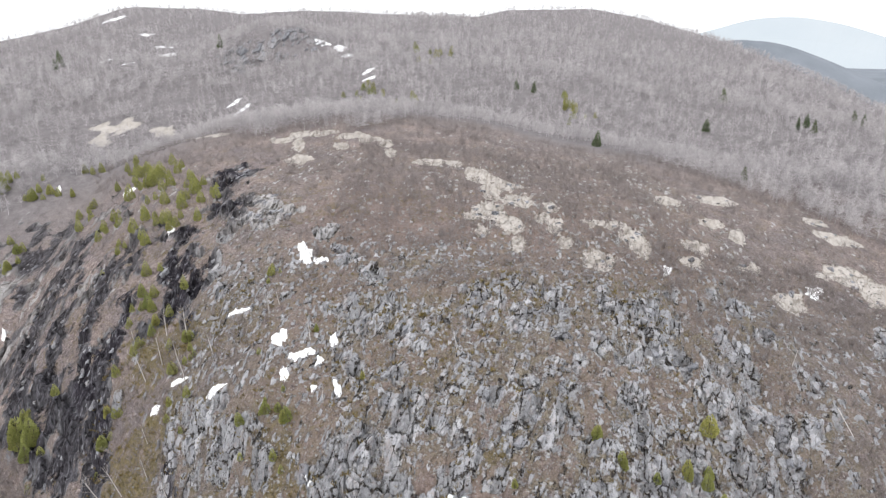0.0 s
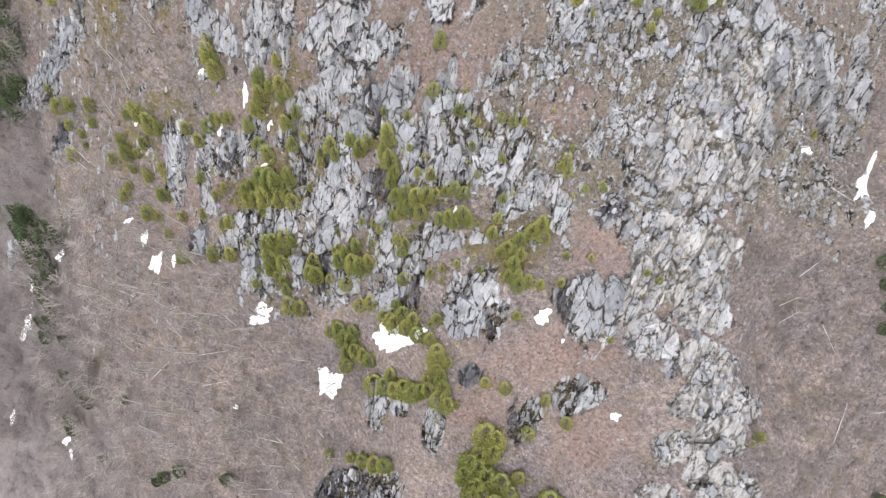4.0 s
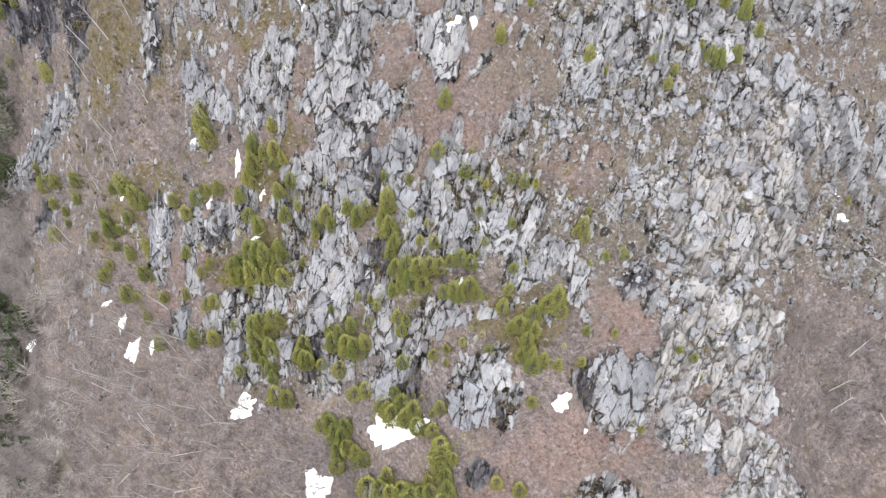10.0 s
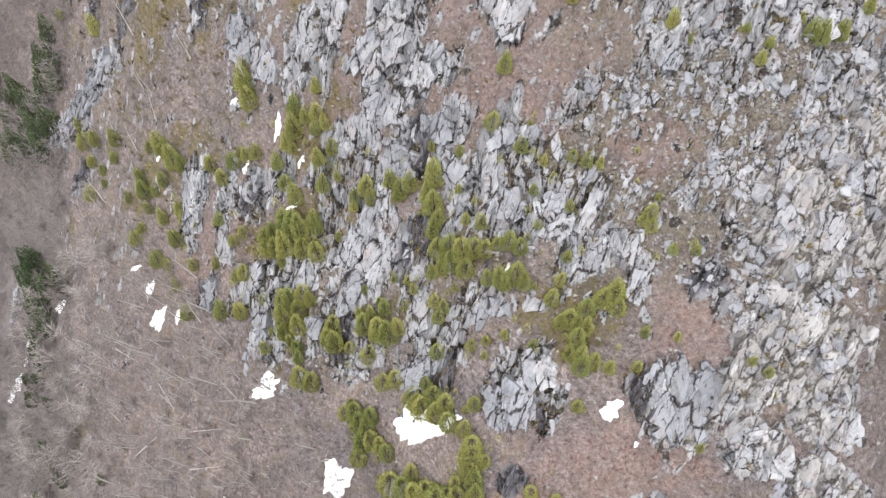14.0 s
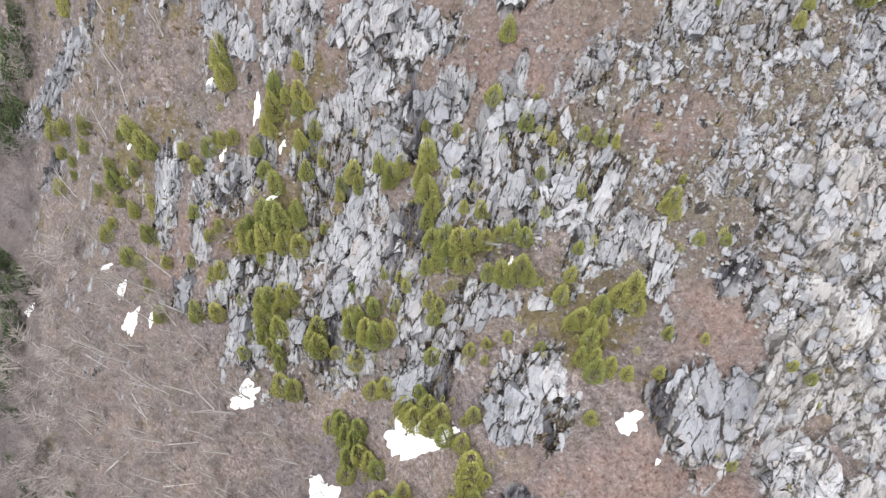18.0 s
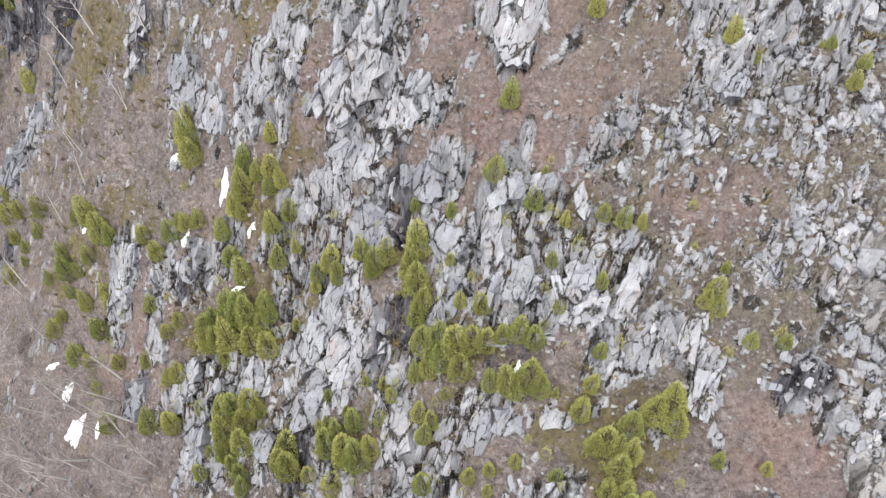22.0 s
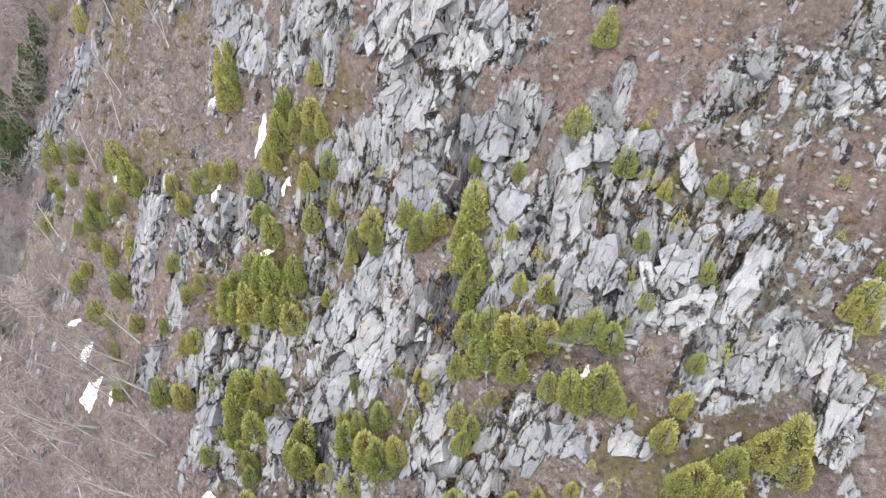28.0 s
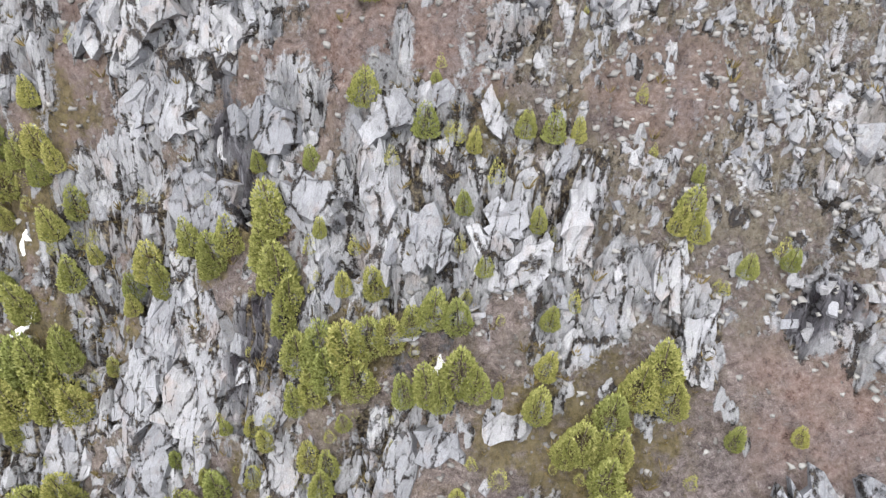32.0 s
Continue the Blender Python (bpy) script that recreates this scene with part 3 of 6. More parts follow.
ROCK_SUMMIT_EAST = [(38.7, 155.8, 3.8, 2.8, 0.6), (44.4, 154.7, 3.8, 2.8, 0.7), (47.0, 149.4, 2.8, 4.3, 1.2), (47.4, 142.0, 1.9, 5.7, 1.6), (34.8, 134.5, 3.8, 3.9, 0.9), (29.0, 142.0, 1.3, 3.8, 0.7), (68.2, 184.2, 4.2, 3.8, 1.3), (86.4, 192.5, 6.2, 5.2, 2.1), (75.8, 169.5, 2.9, 3.1, 1.2), (80.1, 163.1, 1.9, 4.6, 1.9), (64.0, 150.6, 3.7, 3.1, 1.1), (59.7, 141.6, 2.7, 2.5, 0.9), (115.8, 176.3, 6.7, 4.7, 2.8), (102.8, 151.1, 5.7, 5.4, 3.1), (108.3, 146.3, 4.7, 7.5, 4.7), (80.5, 133.5, 3.5, 4.8, 2.4), (115.9, 189.0, 3.6, 4.7, 2.7), (76.3, 145.5, 2.5, 2.3, 1.0)]
ROCK_SUMMIT_WEST = [(-184.5, 352.7, 12.0, 7.0, -3.2), (-178.5, 364.2, 7.6, 5.1, -2.2), (-155.0, 352.8, 6.7, 7.7, -3.0), (-138.9, 342.8, 3.9, 9, -9.4), (-94.7, 256.7, 4.4, 9, -9.6), (-180.9, 335.0, 6.4, 6.2, -3.0)]
ROCK_GULLY_RIBS = [(-110.9, 188.7, 4.7, 7.3, -4.0), (-102.7, 166.0, 1.9, 11.3, -6.2), (-87.7, 150.2, 2.6, 10.1, -4.8), (-110.7, 169.9, 4.8, 13.3, -7.7), (-143.8, 207.4, 5.9, 4.7, -2.3), (-142.2, 196.4, 3.7, 2.8, -1.4), (-85.5, 135.4, 2.1, 11.1, -5.3), (-99.0, 145.8, 3.3, 10.2, -5.6), (-109.7, 151.6, 3.5, 14.2, -8.8), (-76.0, 120.5, 2.5, 8.3, -3.4), (-79.8, 115.5, 3.9, 6.0, -2.4), (-91.0, 124.1, 3.5, 6.2, -2.9), (-103.1, 134.5, 3.8, 8.1, -4.8), (-80.3, 109.6, 6.2, 3.6, -1.5), (-70.9, 104.2, 3.0, 3.8, -1.6)]
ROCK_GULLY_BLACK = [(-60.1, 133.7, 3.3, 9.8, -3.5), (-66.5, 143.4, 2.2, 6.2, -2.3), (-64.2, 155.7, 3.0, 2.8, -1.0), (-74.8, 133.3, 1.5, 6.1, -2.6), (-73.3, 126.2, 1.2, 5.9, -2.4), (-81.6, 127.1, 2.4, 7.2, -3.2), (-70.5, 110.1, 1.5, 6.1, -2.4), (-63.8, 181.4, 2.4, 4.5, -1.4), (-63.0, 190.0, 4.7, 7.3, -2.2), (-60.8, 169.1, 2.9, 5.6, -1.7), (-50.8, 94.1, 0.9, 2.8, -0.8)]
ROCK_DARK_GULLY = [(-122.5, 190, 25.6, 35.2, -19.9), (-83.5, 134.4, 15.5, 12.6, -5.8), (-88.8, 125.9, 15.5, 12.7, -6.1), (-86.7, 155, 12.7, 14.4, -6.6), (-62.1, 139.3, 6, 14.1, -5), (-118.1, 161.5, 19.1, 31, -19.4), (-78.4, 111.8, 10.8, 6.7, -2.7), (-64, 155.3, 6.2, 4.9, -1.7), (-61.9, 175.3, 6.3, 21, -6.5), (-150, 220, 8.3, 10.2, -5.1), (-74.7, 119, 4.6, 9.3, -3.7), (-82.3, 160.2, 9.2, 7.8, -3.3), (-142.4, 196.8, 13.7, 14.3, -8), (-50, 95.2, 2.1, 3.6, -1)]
# dark slab and boulders, plus painted shade: ledge cavity, overhang and pit
DARK_ROCK_AND_SHADE = [(0.9, 54.4, 2.6, 0.7, 0), (-19.3, 18.3, 6.7, 3, -0), (12.7, 25.9, 1.1, 3.3, -0.3), (4.9, 31.7, 1.9, 1.1, -0), (25.6, 50.3, 2.1, 0.8, -0.1), (-23.7, 53.4, 1.6, 3.4, 0.4), (-11, 59.2, 2.4, 2.3, 0.1), (-11.8, 68.8, 1.3, 1.3, 0.1), (-41, 70.1, 1.9, 1.5, 0.4), (-86.7, 86.6, 5, 2, 1.2), (7.4, 37, 1.3, 2.9, -0.1), (19.8, 40.2, 0.8, 2.1, -0.1), (-11.6, 65.9, 1.1, 1.5, 0.1), (-4.4, 45, 1.2, 3, -0), (-52.1, 61.9, 1.1, 1.8, 0.6)]
MOSS_FACE = [(-32.5, 64.4, 8, 3, 0.7), (-4.3, 56.1, 7.5, 2.2, 0), (-16.9, 52.7, 6.6, 2.6, 0.2), (12.7, 47.3, 5.1, 4.1, -0.2), (-57.8, 76.7, 8.3, 3.3, 1.6), (-29.1, 72.3, 6.4, 2.6, 0.9), (-32.8, 56.3, 4.8, 4.2, 0.7), (-13.7, 64.5, 5.9, 1.5, 0.1), (5.9, 61.2, 4.9, 1.5, -0.1), (-101, 75.3, 13, 4.9, 3), (-99.4, 42.9, 10.5, 6.5, 3.2), (6.6, 49, 4.4, 2.7, -0.1), (-22.5, 63, 4.3, 1.1, 0.2)]
MOSS_TOP = [(-30.9, 91.7, 6.9, 5.9, -0.2), (-61.1, 94.4, 11.6, 7.2, -0.2), (-58.5, 103, 9.8, 4.6, -0.4), (-21.7, 82.2, 4.3, 2.7, -0), (-40.7, 88, 3.7, 1.2, 0.1), (-60.5, 119, 11.2, 7, -1.1), (8.6, 80.9, 5.3, 2.4, 0)]
RUSSET = [(-1.7, 69.9, 3.3, 4.6, -0), (8.7, 67.5, 4.7, 2, -0.1), (25, 46.5, 4, 4, -0.3), (4.9, 65.4, 4, 2.1, -0.1), (17.7, 33.5, 7.8, 2.7, -0.3), (7.4, 28, 4.7, 3.5, -0.2), (24.8, 21.5, 5.8, 3.8, -0.3), (18.6, 62.1, 4.7, 2.1, -0.2), (-50.7, 65.9, 8.2, 2.6, 0.9)]
SNOW_FACE_A = [(-37.5, 48.5, 3.9, 1.6, 0.4), (-23.7, 37.1, 3.6, 3.1, 0.3), (-11.2, 41.4, 2.4, 2.3, -0.4), (-8.9, 39.7, 3.2, 1.7, 0), (-5.8, 38.9, 3.3, 1.2, 0), (16.4, 38.1, 1.7, 1.3, -0.1), (28.5, 24.2, 1, 0.7, -0.1), (57, 64.4, 0.7, 2.5, -0.3), (59, 62.9, 3.2, 0.6, -0), (-62.8, 61.1, 2.3, 1.9, 0.8), (-64.7, 65, 1.1, 1.6, 0.7), (-68, 68.1, 1.9, 0.3, 0.2), (-35.1, 74.7, 0.9, 1.3, 0.4), (-30.9, 70.5, 1, 0.3, 0.1), (-41.5, 72.7, 0.8, 0.7, 0.2), (-32.4, 67.1, 1.7, 0.3, 0.1), (-43.8, 79.9, 0.8, 0.4, 0.1), (-93.6, 69.7, 2.9, 1.1, 0.5), (-117.9, 63.6, 4, 2.6, 1.7)]
SNOW_FACE_B = [(-109.8, 70.1, 1.1, 1.5, 1.2), (-133.6, 45.1, 1.9, 2.3, 0.4), (-108.6, 36.3, 2.1, 1.5, 0.4), (74.9, 63.6, 1.1, 6.7, 2.8), (-60.5, 78.3, 0.7, 0.3, 0.1), (-46.5, 35, 0.9, 0.6, 0.1), (-57.9, 60.5, 0.9, 0.9, 0.4), (19.7, 34.7, 0.4, 0.3, -0), (-112.8, 66.7, 1.5, 0.8, 0.6), (-106.8, 33, 1.1, 1.5, 0.2)]
SNOW_TOP_A = [(-30.4, 131.4, 2.2, 5.6, -1.1), (-26.5, 128.3, 1.7, 1.7, -0.3), (-42.5, 102.3, 3.1, 0.9, -0.2), (-31.1, 107.6, 2.2, 2.2, -0.4), (-26.3, 103, 2.9, 1.1, -0.2), (-28.8, 100.2, 1.3, 1.2, -0.2), (-20.4, 105, 1.1, 1.9, -0.3), (-18.4, 95.2, 0.9, 1.6, -0.2), (-22.8, 96.5, 0.8, 0.8, -0.1), (-41.1, 116.3, 2.4, 0.6, -0.2), (50.9, 133.8, 1.2, 3.8, 1.2), (89.6, 140.4, 3.3, 3.3, 1.7), (-72.5, 160.3, 1.7, 2.7, -1), (-56.5, 106.3, 1.6, 1, -0.3), (-52.2, 108.5, 2, 0.9, -0.3), (-140.8, 181.8, 1.4, 3, -1.7), (-21.8, 83.3, 0.7, 0.3, -0), (-108.2, 212.7, 4, 3.8, -1.8), (-22.5, 101.4, 1.1, 1.1, -0.2)]
SNOW_TOP_B = [(-151.5, 243.4, 1.1, 2.3, -1.1)]
SNOW_GULLY = [(1.9, 53.6, 0.7, 0.5, 0), (0.4, 78, 1.7, 0.9, -0), (3.1, 76.9, 0.9, 0.6, 0), (72.9, 61.9, 1.3, 5.2, 3.3), (70.3, 53.6, 0.9, 3, 1.8)]
CLIFF_CEDARS_WEST = [(-40.6, 79.9, 3.5), (-31.9, 74.7, 3.9), (-31.8, 73.1, 4), (-33.3, 72.2, 3), (-27.7, 73, 2.9), (-25.7, 70.4, 2.9), (-26.4, 71.8, 2.3), (-58.6, 78.3, 4.2), (-56.6, 76.6, 4.2), (-54.9, 75.9, 3.4), (-84.3, 90.5, 3.8), (-72.5, 85, 3.5), (-81.8, 81.9, 3.3), (-77.2, 83.2, 2.6), (-64.8, 77.2, 3.7), (-64.1, 75.4, 3.7), (-59.2, 75.5, 3.1), (-56, 72, 3.3), (-55.2, 70.5, 3.1), (-61.3, 74.6, 2.7)]
CLIFF_CEDARS_WEST_LEDGE = [(-46.2, 72.6, 2.9), (-48.8, 74.8, 2.9), (-43.6, 73.6, 2.8), (-39.4, 73.3, 2.7), (-35, 70.9, 2.7), (-27.1, 67.6, 3.3), (-31.5, 67.2, 3.8), (-27.3, 69, 2.6), (-36, 64.8, 4.2), (-34, 65, 4.4), (-32.3, 64.3, 4.6), (-30.7, 63.6, 4.6), (-29.1, 62.9, 4.3), (-35.8, 63, 4.5), (-33.3, 62.2, 4.5), (-30.5, 62.1, 4.4), (-27.8, 61.4, 4), (-37.3, 64.6, 3.4), (-28, 63.8, 3.6), (-24.2, 62.6, 2.1)]
CLIFF_CEDARS_CENTRE = [(-19.8, 65.8, 3.6), (-18.7, 64.8, 3.2), (-21.5, 65.7, 2.6), (-15.7, 64.7, 3.1), (-14.2, 63.9, 3.3), (-12.6, 64, 3.2), (-9, 63.2, 3.7), (-9.7, 62.1, 3.8), (-8.9, 60.6, 3.8), (-8.4, 59.5, 3.5), (-8.9, 58.5, 3.5), (-7.9, 56.7, 4), (-6, 56.1, 4.1), (-4.2, 55.7, 4.1), (-5.7, 54.9, 4), (-7.2, 54.9, 3.7), (-2.8, 55.8, 2.9), (-1.4, 55.5, 3.1), (0.2, 55.4, 3), (1.7, 55.2, 3.2), (3.4, 54.6, 2.8), (-8.6, 54.8, 2.9), (-3.8, 54.1, 3.4)]
CLIFF_CEDARS_CENTRE_LEDGE = [(-0.6, 52.6, 3), (1.2, 52.3, 3.3), (3.2, 52.5, 3.5), (4.1, 51.5, 2.9), (1.8, 51.5, 2.4), (-5.6, 60.6, 1.8), (-1.9, 57.9, 2.6), (2.2, 62.9, 2), (5.1, 60.9, 1.9), (8.7, 61.5, 1.9), (10.4, 61, 1.9), (12.1, 60.7, 1.7), (9.1, 57.6, 2.1), (4.4, 59.5, 1.9), (18.5, 56.1, 2.4), (19.1, 55, 2.1), (17.8, 55.7, 2.1), (21.7, 52.7, 1.8), (24.4, 52.6, 1.6), (9.4, 53.6, 1.8), (7.9, 49.6, 2.9), (-19.4, 56.6, 2), (-12.3, 55.3, 1.9)]
CLIFF_CEDARS_EAST_HOLLOW = [(12.3, 47.8, 3.3), (14, 48.5, 3.6), (15.6, 48.9, 3.6), (16.1, 47.6, 3.3), (10.2, 47.1, 3.4), (11.5, 45, 3.6), (12.4, 46, 3.6), (9.3, 47, 3), (13.8, 42.7, 3.3), (12.1, 42.1, 3.3), (10.7, 43.6, 3.1), (15.6, 42, 2.5), (18.8, 41.9, 2), (-7.3, 50.7, 3.2), (-6.5, 51.5, 2.8), (12.2, 38.3, 2.8), (27.1, 34.4, 2.1), (11, 29.1, 3.4), (17.6, 27.2, 3.6), (21.3, 24, 3.4), (15.2, 23.5, 3.4)]
CLIFF_CEDARS_LOWER_WEST = [(-32.5, 57.3, 4.5), (-33.9, 56.9, 4.3), (-33.5, 55.4, 4.4), (-31.5, 56.1, 4.3), (-33.7, 54, 4.2), (-30.8, 53.6, 4.2), (-25, 53.4, 4.8), (-25.6, 52.3, 4.4), (-24.4, 51.5, 4.2), (-30.4, 48.3, 4.7), (-28.6, 47.8, 4.5), (-31.1, 51.9, 3.8), (-37.3, 52.6, 3.1), (-17.9, 53, 4.1), (-16.3, 51.5, 4.4), (-19.1, 52.3, 4), (-14.8, 50.6, 3.9), (-17.5, 51.3, 3.5), (-13.1, 50.9, 3.4), (-18.2, 50.1, 3.6), (-46.9, 58.2, 4.1), (-42.2, 57.2, 3.7)]
CLIFF_CEDARS_GULLY_EDGE = [(-42, 61.6, 3.1), (-43.6, 61.7, 2.9), (-57.8, 63.5, 3.1), (-53.1, 65, 3.2), (-59.5, 66.5, 3.1), (-44.2, 65.6, 3), (-46.8, 68.3, 2.5), (-15.7, 46, 4), (-10.6, 43.8, 4.2), (-8.5, 41.5, 4.5), (-6.3, 40.3, 4.4), (-9.5, 42.8, 3.7), (-5.3, 40.8, 3.9), (-4.2, 38.6, 3.7), (-19.7, 42.5, 5), (-18, 41.4, 5), (-16.8, 40.3, 5.1), (-20.2, 43.6, 4.1), (-18.8, 40, 5.2), (-15.6, 39.3, 4.5), (-14, 38.1, 4.3), (-19.5, 38.8, 4.2)]
FOOT_CEDARS = [(-13.4, 34.4, 5.1), (-10.3, 33, 5.3), (-8.6, 32.1, 5), (-6.9, 32, 4.9), (-5.3, 31.1, 4.8), (-3.7, 30.8, 4.5), (-2.2, 30.5, 4.2), (-9.8, 34.4, 4), (-0.7, 33.6, 4.6), (-0.2, 31.4, 5.1), (0.3, 29.9, 4.9), (-0.2, 28.5, 5.1), (-1.2, 32.8, 4.2), (0.8, 27.8, 4.3), (-0.7, 35.2, 3.7), (-2.2, 37.2, 3.4), (-18.7, 23.2, 4.3), (-16, 22.3, 4.7), (-13.6, 21.5, 4.7), (-11.1, 20.8, 4.4), (-24, 24.5, 3.6)]
FOOT_CEDARS_LOW = [(7.8, 22.9, 5.8), (9.8, 22, 5.8), (8.9, 20.5, 5.7), (7, 20.3, 5.5), (5.1, 19.6, 6), (6.6, 18.6, 6.1), (4.6, 17.5, 6.3), (6.1, 16.1, 6.4), (8.6, 16.8, 5.8), (10.5, 15.8, 6.1), (13.8, 16.7, 4.6), (10.1, 13.2, 6.4), (5.7, 14.4, 6.2), (16.7, 12.1, 5.7), (18.9, 12.8, 5.5), (12.4, 14.5, 4.1), (51.6, 21.4, 2.8), (33.3, 40.8, 1.7), (60.9, 65.7, 1.8)]
GULLY_EVERGREENS = [(-106.4, 78.5, 6.6), (-103.4, 75.9, 7), (-106.5, 80.5, 6.6), (-98.6, 73.4, 6.4), (-106.1, 74.4, 6.7), (-104, 60.5, 5.4), (-104.4, 64.8, 5.9), (-107.4, 58.2, 5.6), (-102.2, 39.5, 6), (-104.3, 38, 6.2), (-97.6, 45.7, 5.6), (-94, 41.7, 5.3), (-101.8, 48.9, 5.7), (-95.5, 44.2, 5.6), (-67.5, 22.6, 5.7), (-62.6, 23.4, 4.8), (-70.7, 22, 5), (-49.1, 20.9, 6), (-78.9, 39.8, 3.9), (-90.1, 29.2, 4.8), (-103.7, 71, 5.7), (-103.8, 68, 5.8)]
UPPER_CEDARS = [(-41.3, 80.4, 4.4), (-40.3, 78.5, 4), (-79.7, 102.6, 4.8), (-92.6, 120.1, 5.7), (-96.6, 120.8, 5.3), (6.7, 74.6, 2.9), (27.7, 81, 2.3), (24.1, 83.8, 2.1), (39.1, 83.3, 2.7), (36.9, 73.4, 3.3), (40.1, 75.4, 3.2), (35.6, 73.5, 2.4), (42.2, 82.3, 2.5), (44, 79.7, 2.5), (45, 90.7, 3.6), (29.4, 69.4, 2), (18.6, 71.3, 2.1), (10.7, 77.2, 1.7), (-0.8, 70.2, 3.2), (-1.8, 65.8, 2.6), (-27, 93, 2.7), (-36.2, 95.6, 2.4), (-29.1, 95.1, 1.9)]
WEST_SHOULDER_CEDARS = [(-121.8, 239.4, 5.0), (-110.3, 221.8, 5.8), (-109.7, 227.9, 5.8), (-95.5, 202.1, 5.8), (-94.6, 205.6, 5.0), (-86.3, 190.6, 4.3), (-99.0, 201.9, 5.0), (-76.4, 178.8, 4.3), (-75.7, 183.9, 4.3), (-71.6, 177.1, 3.6), (-71.1, 180.5, 3.6), (-129.8, 224.0, 4.3), (-128.3, 216.5, 4.3), (-102.8, 180.2, 3.6), (-100.7, 180.6, 3.6), (-90.7, 179.2, 4.3), (-85.6, 169.7, 4.3), (-78.4, 166.4, 4.3), (-69.7, 162.4, 3.6), (-87.3, 156.6, 3.6), (-79.6, 163.3, 3.6), (-84.8, 162.0, 2.9), (-91.3, 212.4, 3.6), (-141.8, 249.4, 4.3), (-66.9, 175.4, 3.6), (-117.9, 236.1, 4.3), (-103.3, 217.0, 4.3)]
WEST_SHOULDER_CEDARS_LOW = [(-70.7, 136.5, 3.6), (-67.5, 131.8, 3.6), (-63.5, 123.7, 2.9), (-63.4, 126.0, 2.9), (-53.0, 116.9, 2.9), (-70.4, 113.5, 2.9), (-52.8, 104.6, 2.2), (-69.9, 108.4, 2.9), (-97.1, 120.3, 4.3), (-92.1, 119.7, 4.3), (-93.2, 117.0, 3.6), (-31.3, 95.3, 2.2), (-27.7, 92.9, 2.3), (-36.6, 125.1, 1.8), (-54.3, 111.3, 2.2), (-151.9, 205.7, 3.6), (-152.5, 212.8, 3.6), (-159.2, 238.3, 4.3), (-173.4, 243.9, 5.0), (-153.8, 240.9, 3.6), (-24.0, 107.8, 1.4), (-144.2, 239.3, 3.6), (-118.4, 224.6, 3.6), (23.9, 83.1, 1.9), (27.9, 80.4, 2.2), (38.9, 82.6, 2.2), (43.4, 84.7, 2.4), (-14.3, 97.4, 1.4), (33.0, 80.1, 1.9), (-72.7, 160.0, 2.9)]
LEDGE_CEDARS_LEFT_EDGE = [(-62.4, 79.6, 2.6), (-79.7, 87.9, 3.6), (-81.5, 86.7, 2.8), (-63, 73.4, 2.8), (-59.8, 71.5, 3.2), (-56.8, 68.7, 3.7), (-54.9, 60, 3.6), (-61.8, 67.3, 3.3), (-41.9, 66, 2.5), (-48.1, 64.4, 2.7), (-52.2, 69.4, 2.1), (-65.8, 72.1, 2.5), (-68.9, 76.4, 2.6), (-73.1, 83, 2.8), (-86.8, 94.1, 3.2)]
LEDGE_CEDARS_MORE = [(-24.6, 68.2, 2), (-14.4, 55.8, 1.7), (-15.7, 53.3, 3.1), (-28.9, 56.8, 3.6), (-30.9, 50.5, 3.7), (-37.9, 58.3, 2.6), (-36.2, 54.6, 2.5), (-21.7, 51, 2.6)]
LEDGE_CEDARS_EAST = [(19.3, 57.5, 1.4), (16.3, 53.3, 1.2), (8.6, 51.2, 2.4), (19.5, 45.4, 1.9), (-2.2, 46.8, 2.2), (-0.2, 45.1, 1.9), (23.3, 44.7, 1.4), (31.2, 41.7, 1.5), (30.2, 70.9, 1.4), (27.3, 71.8, 1.4), (34.7, 76, 1.9), (20.8, 70.5, 1.2)]
GULLY_EVERGREENS_DARK = [(-123.3, 117.4, 5.5), (-110.3, 108.2, 7), (-112.8, 107.3, 6.2), (-105.1, 103.0, 8), (-115.6, 106.5, 5.5), (-106.5, 100.7, 7), (-110.4, 100.2, 6.2), (-113.3, 100.0, 8), (-103.1, 103.8, 5.5), (-120.1, 112.5, 7), (-106.1, 97.6, 6.2), (-94.9, 105.1, 8), (-94.7, 102.0, 5.5), (-99.7, 96.9, 7), (-99.0, 94.1, 6.2), (-103.2, 79.2, 8), (-95.2, 74.9, 5.5), (-107.4, 77.7, 7), (-100.3, 71.2, 6.2), (-97.6, 67.2, 8), (-102.3, 65.7, 5.5), (-99.9, 61.8, 7), (-107.7, 61.0, 6.2), (71.7, 46.2, 4.8), (72.2, 43.5, 3.3), (73.3, 40.9, 4.2), (73.8, 38.2, 3.7), (78.1, 14.1, 4.8)]
GULLY_EVERGREENS_FAR = [(-98.4, 102.4, 7), (-96.6, 97.5, 7), (-101.2, 96.9, 6.7), (-93.7, 102.2, 5.5), (-95.8, 109.2, 6.1), (-99.2, 106.8, 6.3), (-104.1, 76.5, 6.4), (-98, 73, 6.2), (-91.6, 71.6, 5.3), (-105.9, 80, 6.4), (-103.9, 71.9, 5.9), (-97.6, 66.9, 5.1), (-102.9, 65, 5.3), (-98.8, 55.2, 5.2)]
FOOT_CEDARS_MORE = [(-21.1, 44.7, 2.7), (-2.6, 31.9, 2.9), (-7.3, 42.7, 3.7), (-13.4, 46.0, 3.4), (-8.3, 44.4, 2.7), (-0.9, 39.8, 3.2), (0.9, 33.6, 3.3), (7.6, 30.3, 2.8), (-17.3, 43.0, 3.6), (-22.2, 44.0, 2.8)]
CLIFF_CEDARS_MORE = [(-30.0, 55.1, 2.1), (-32.5, 52.8, 2.3), (-67.2, 71.0, 3.1)]
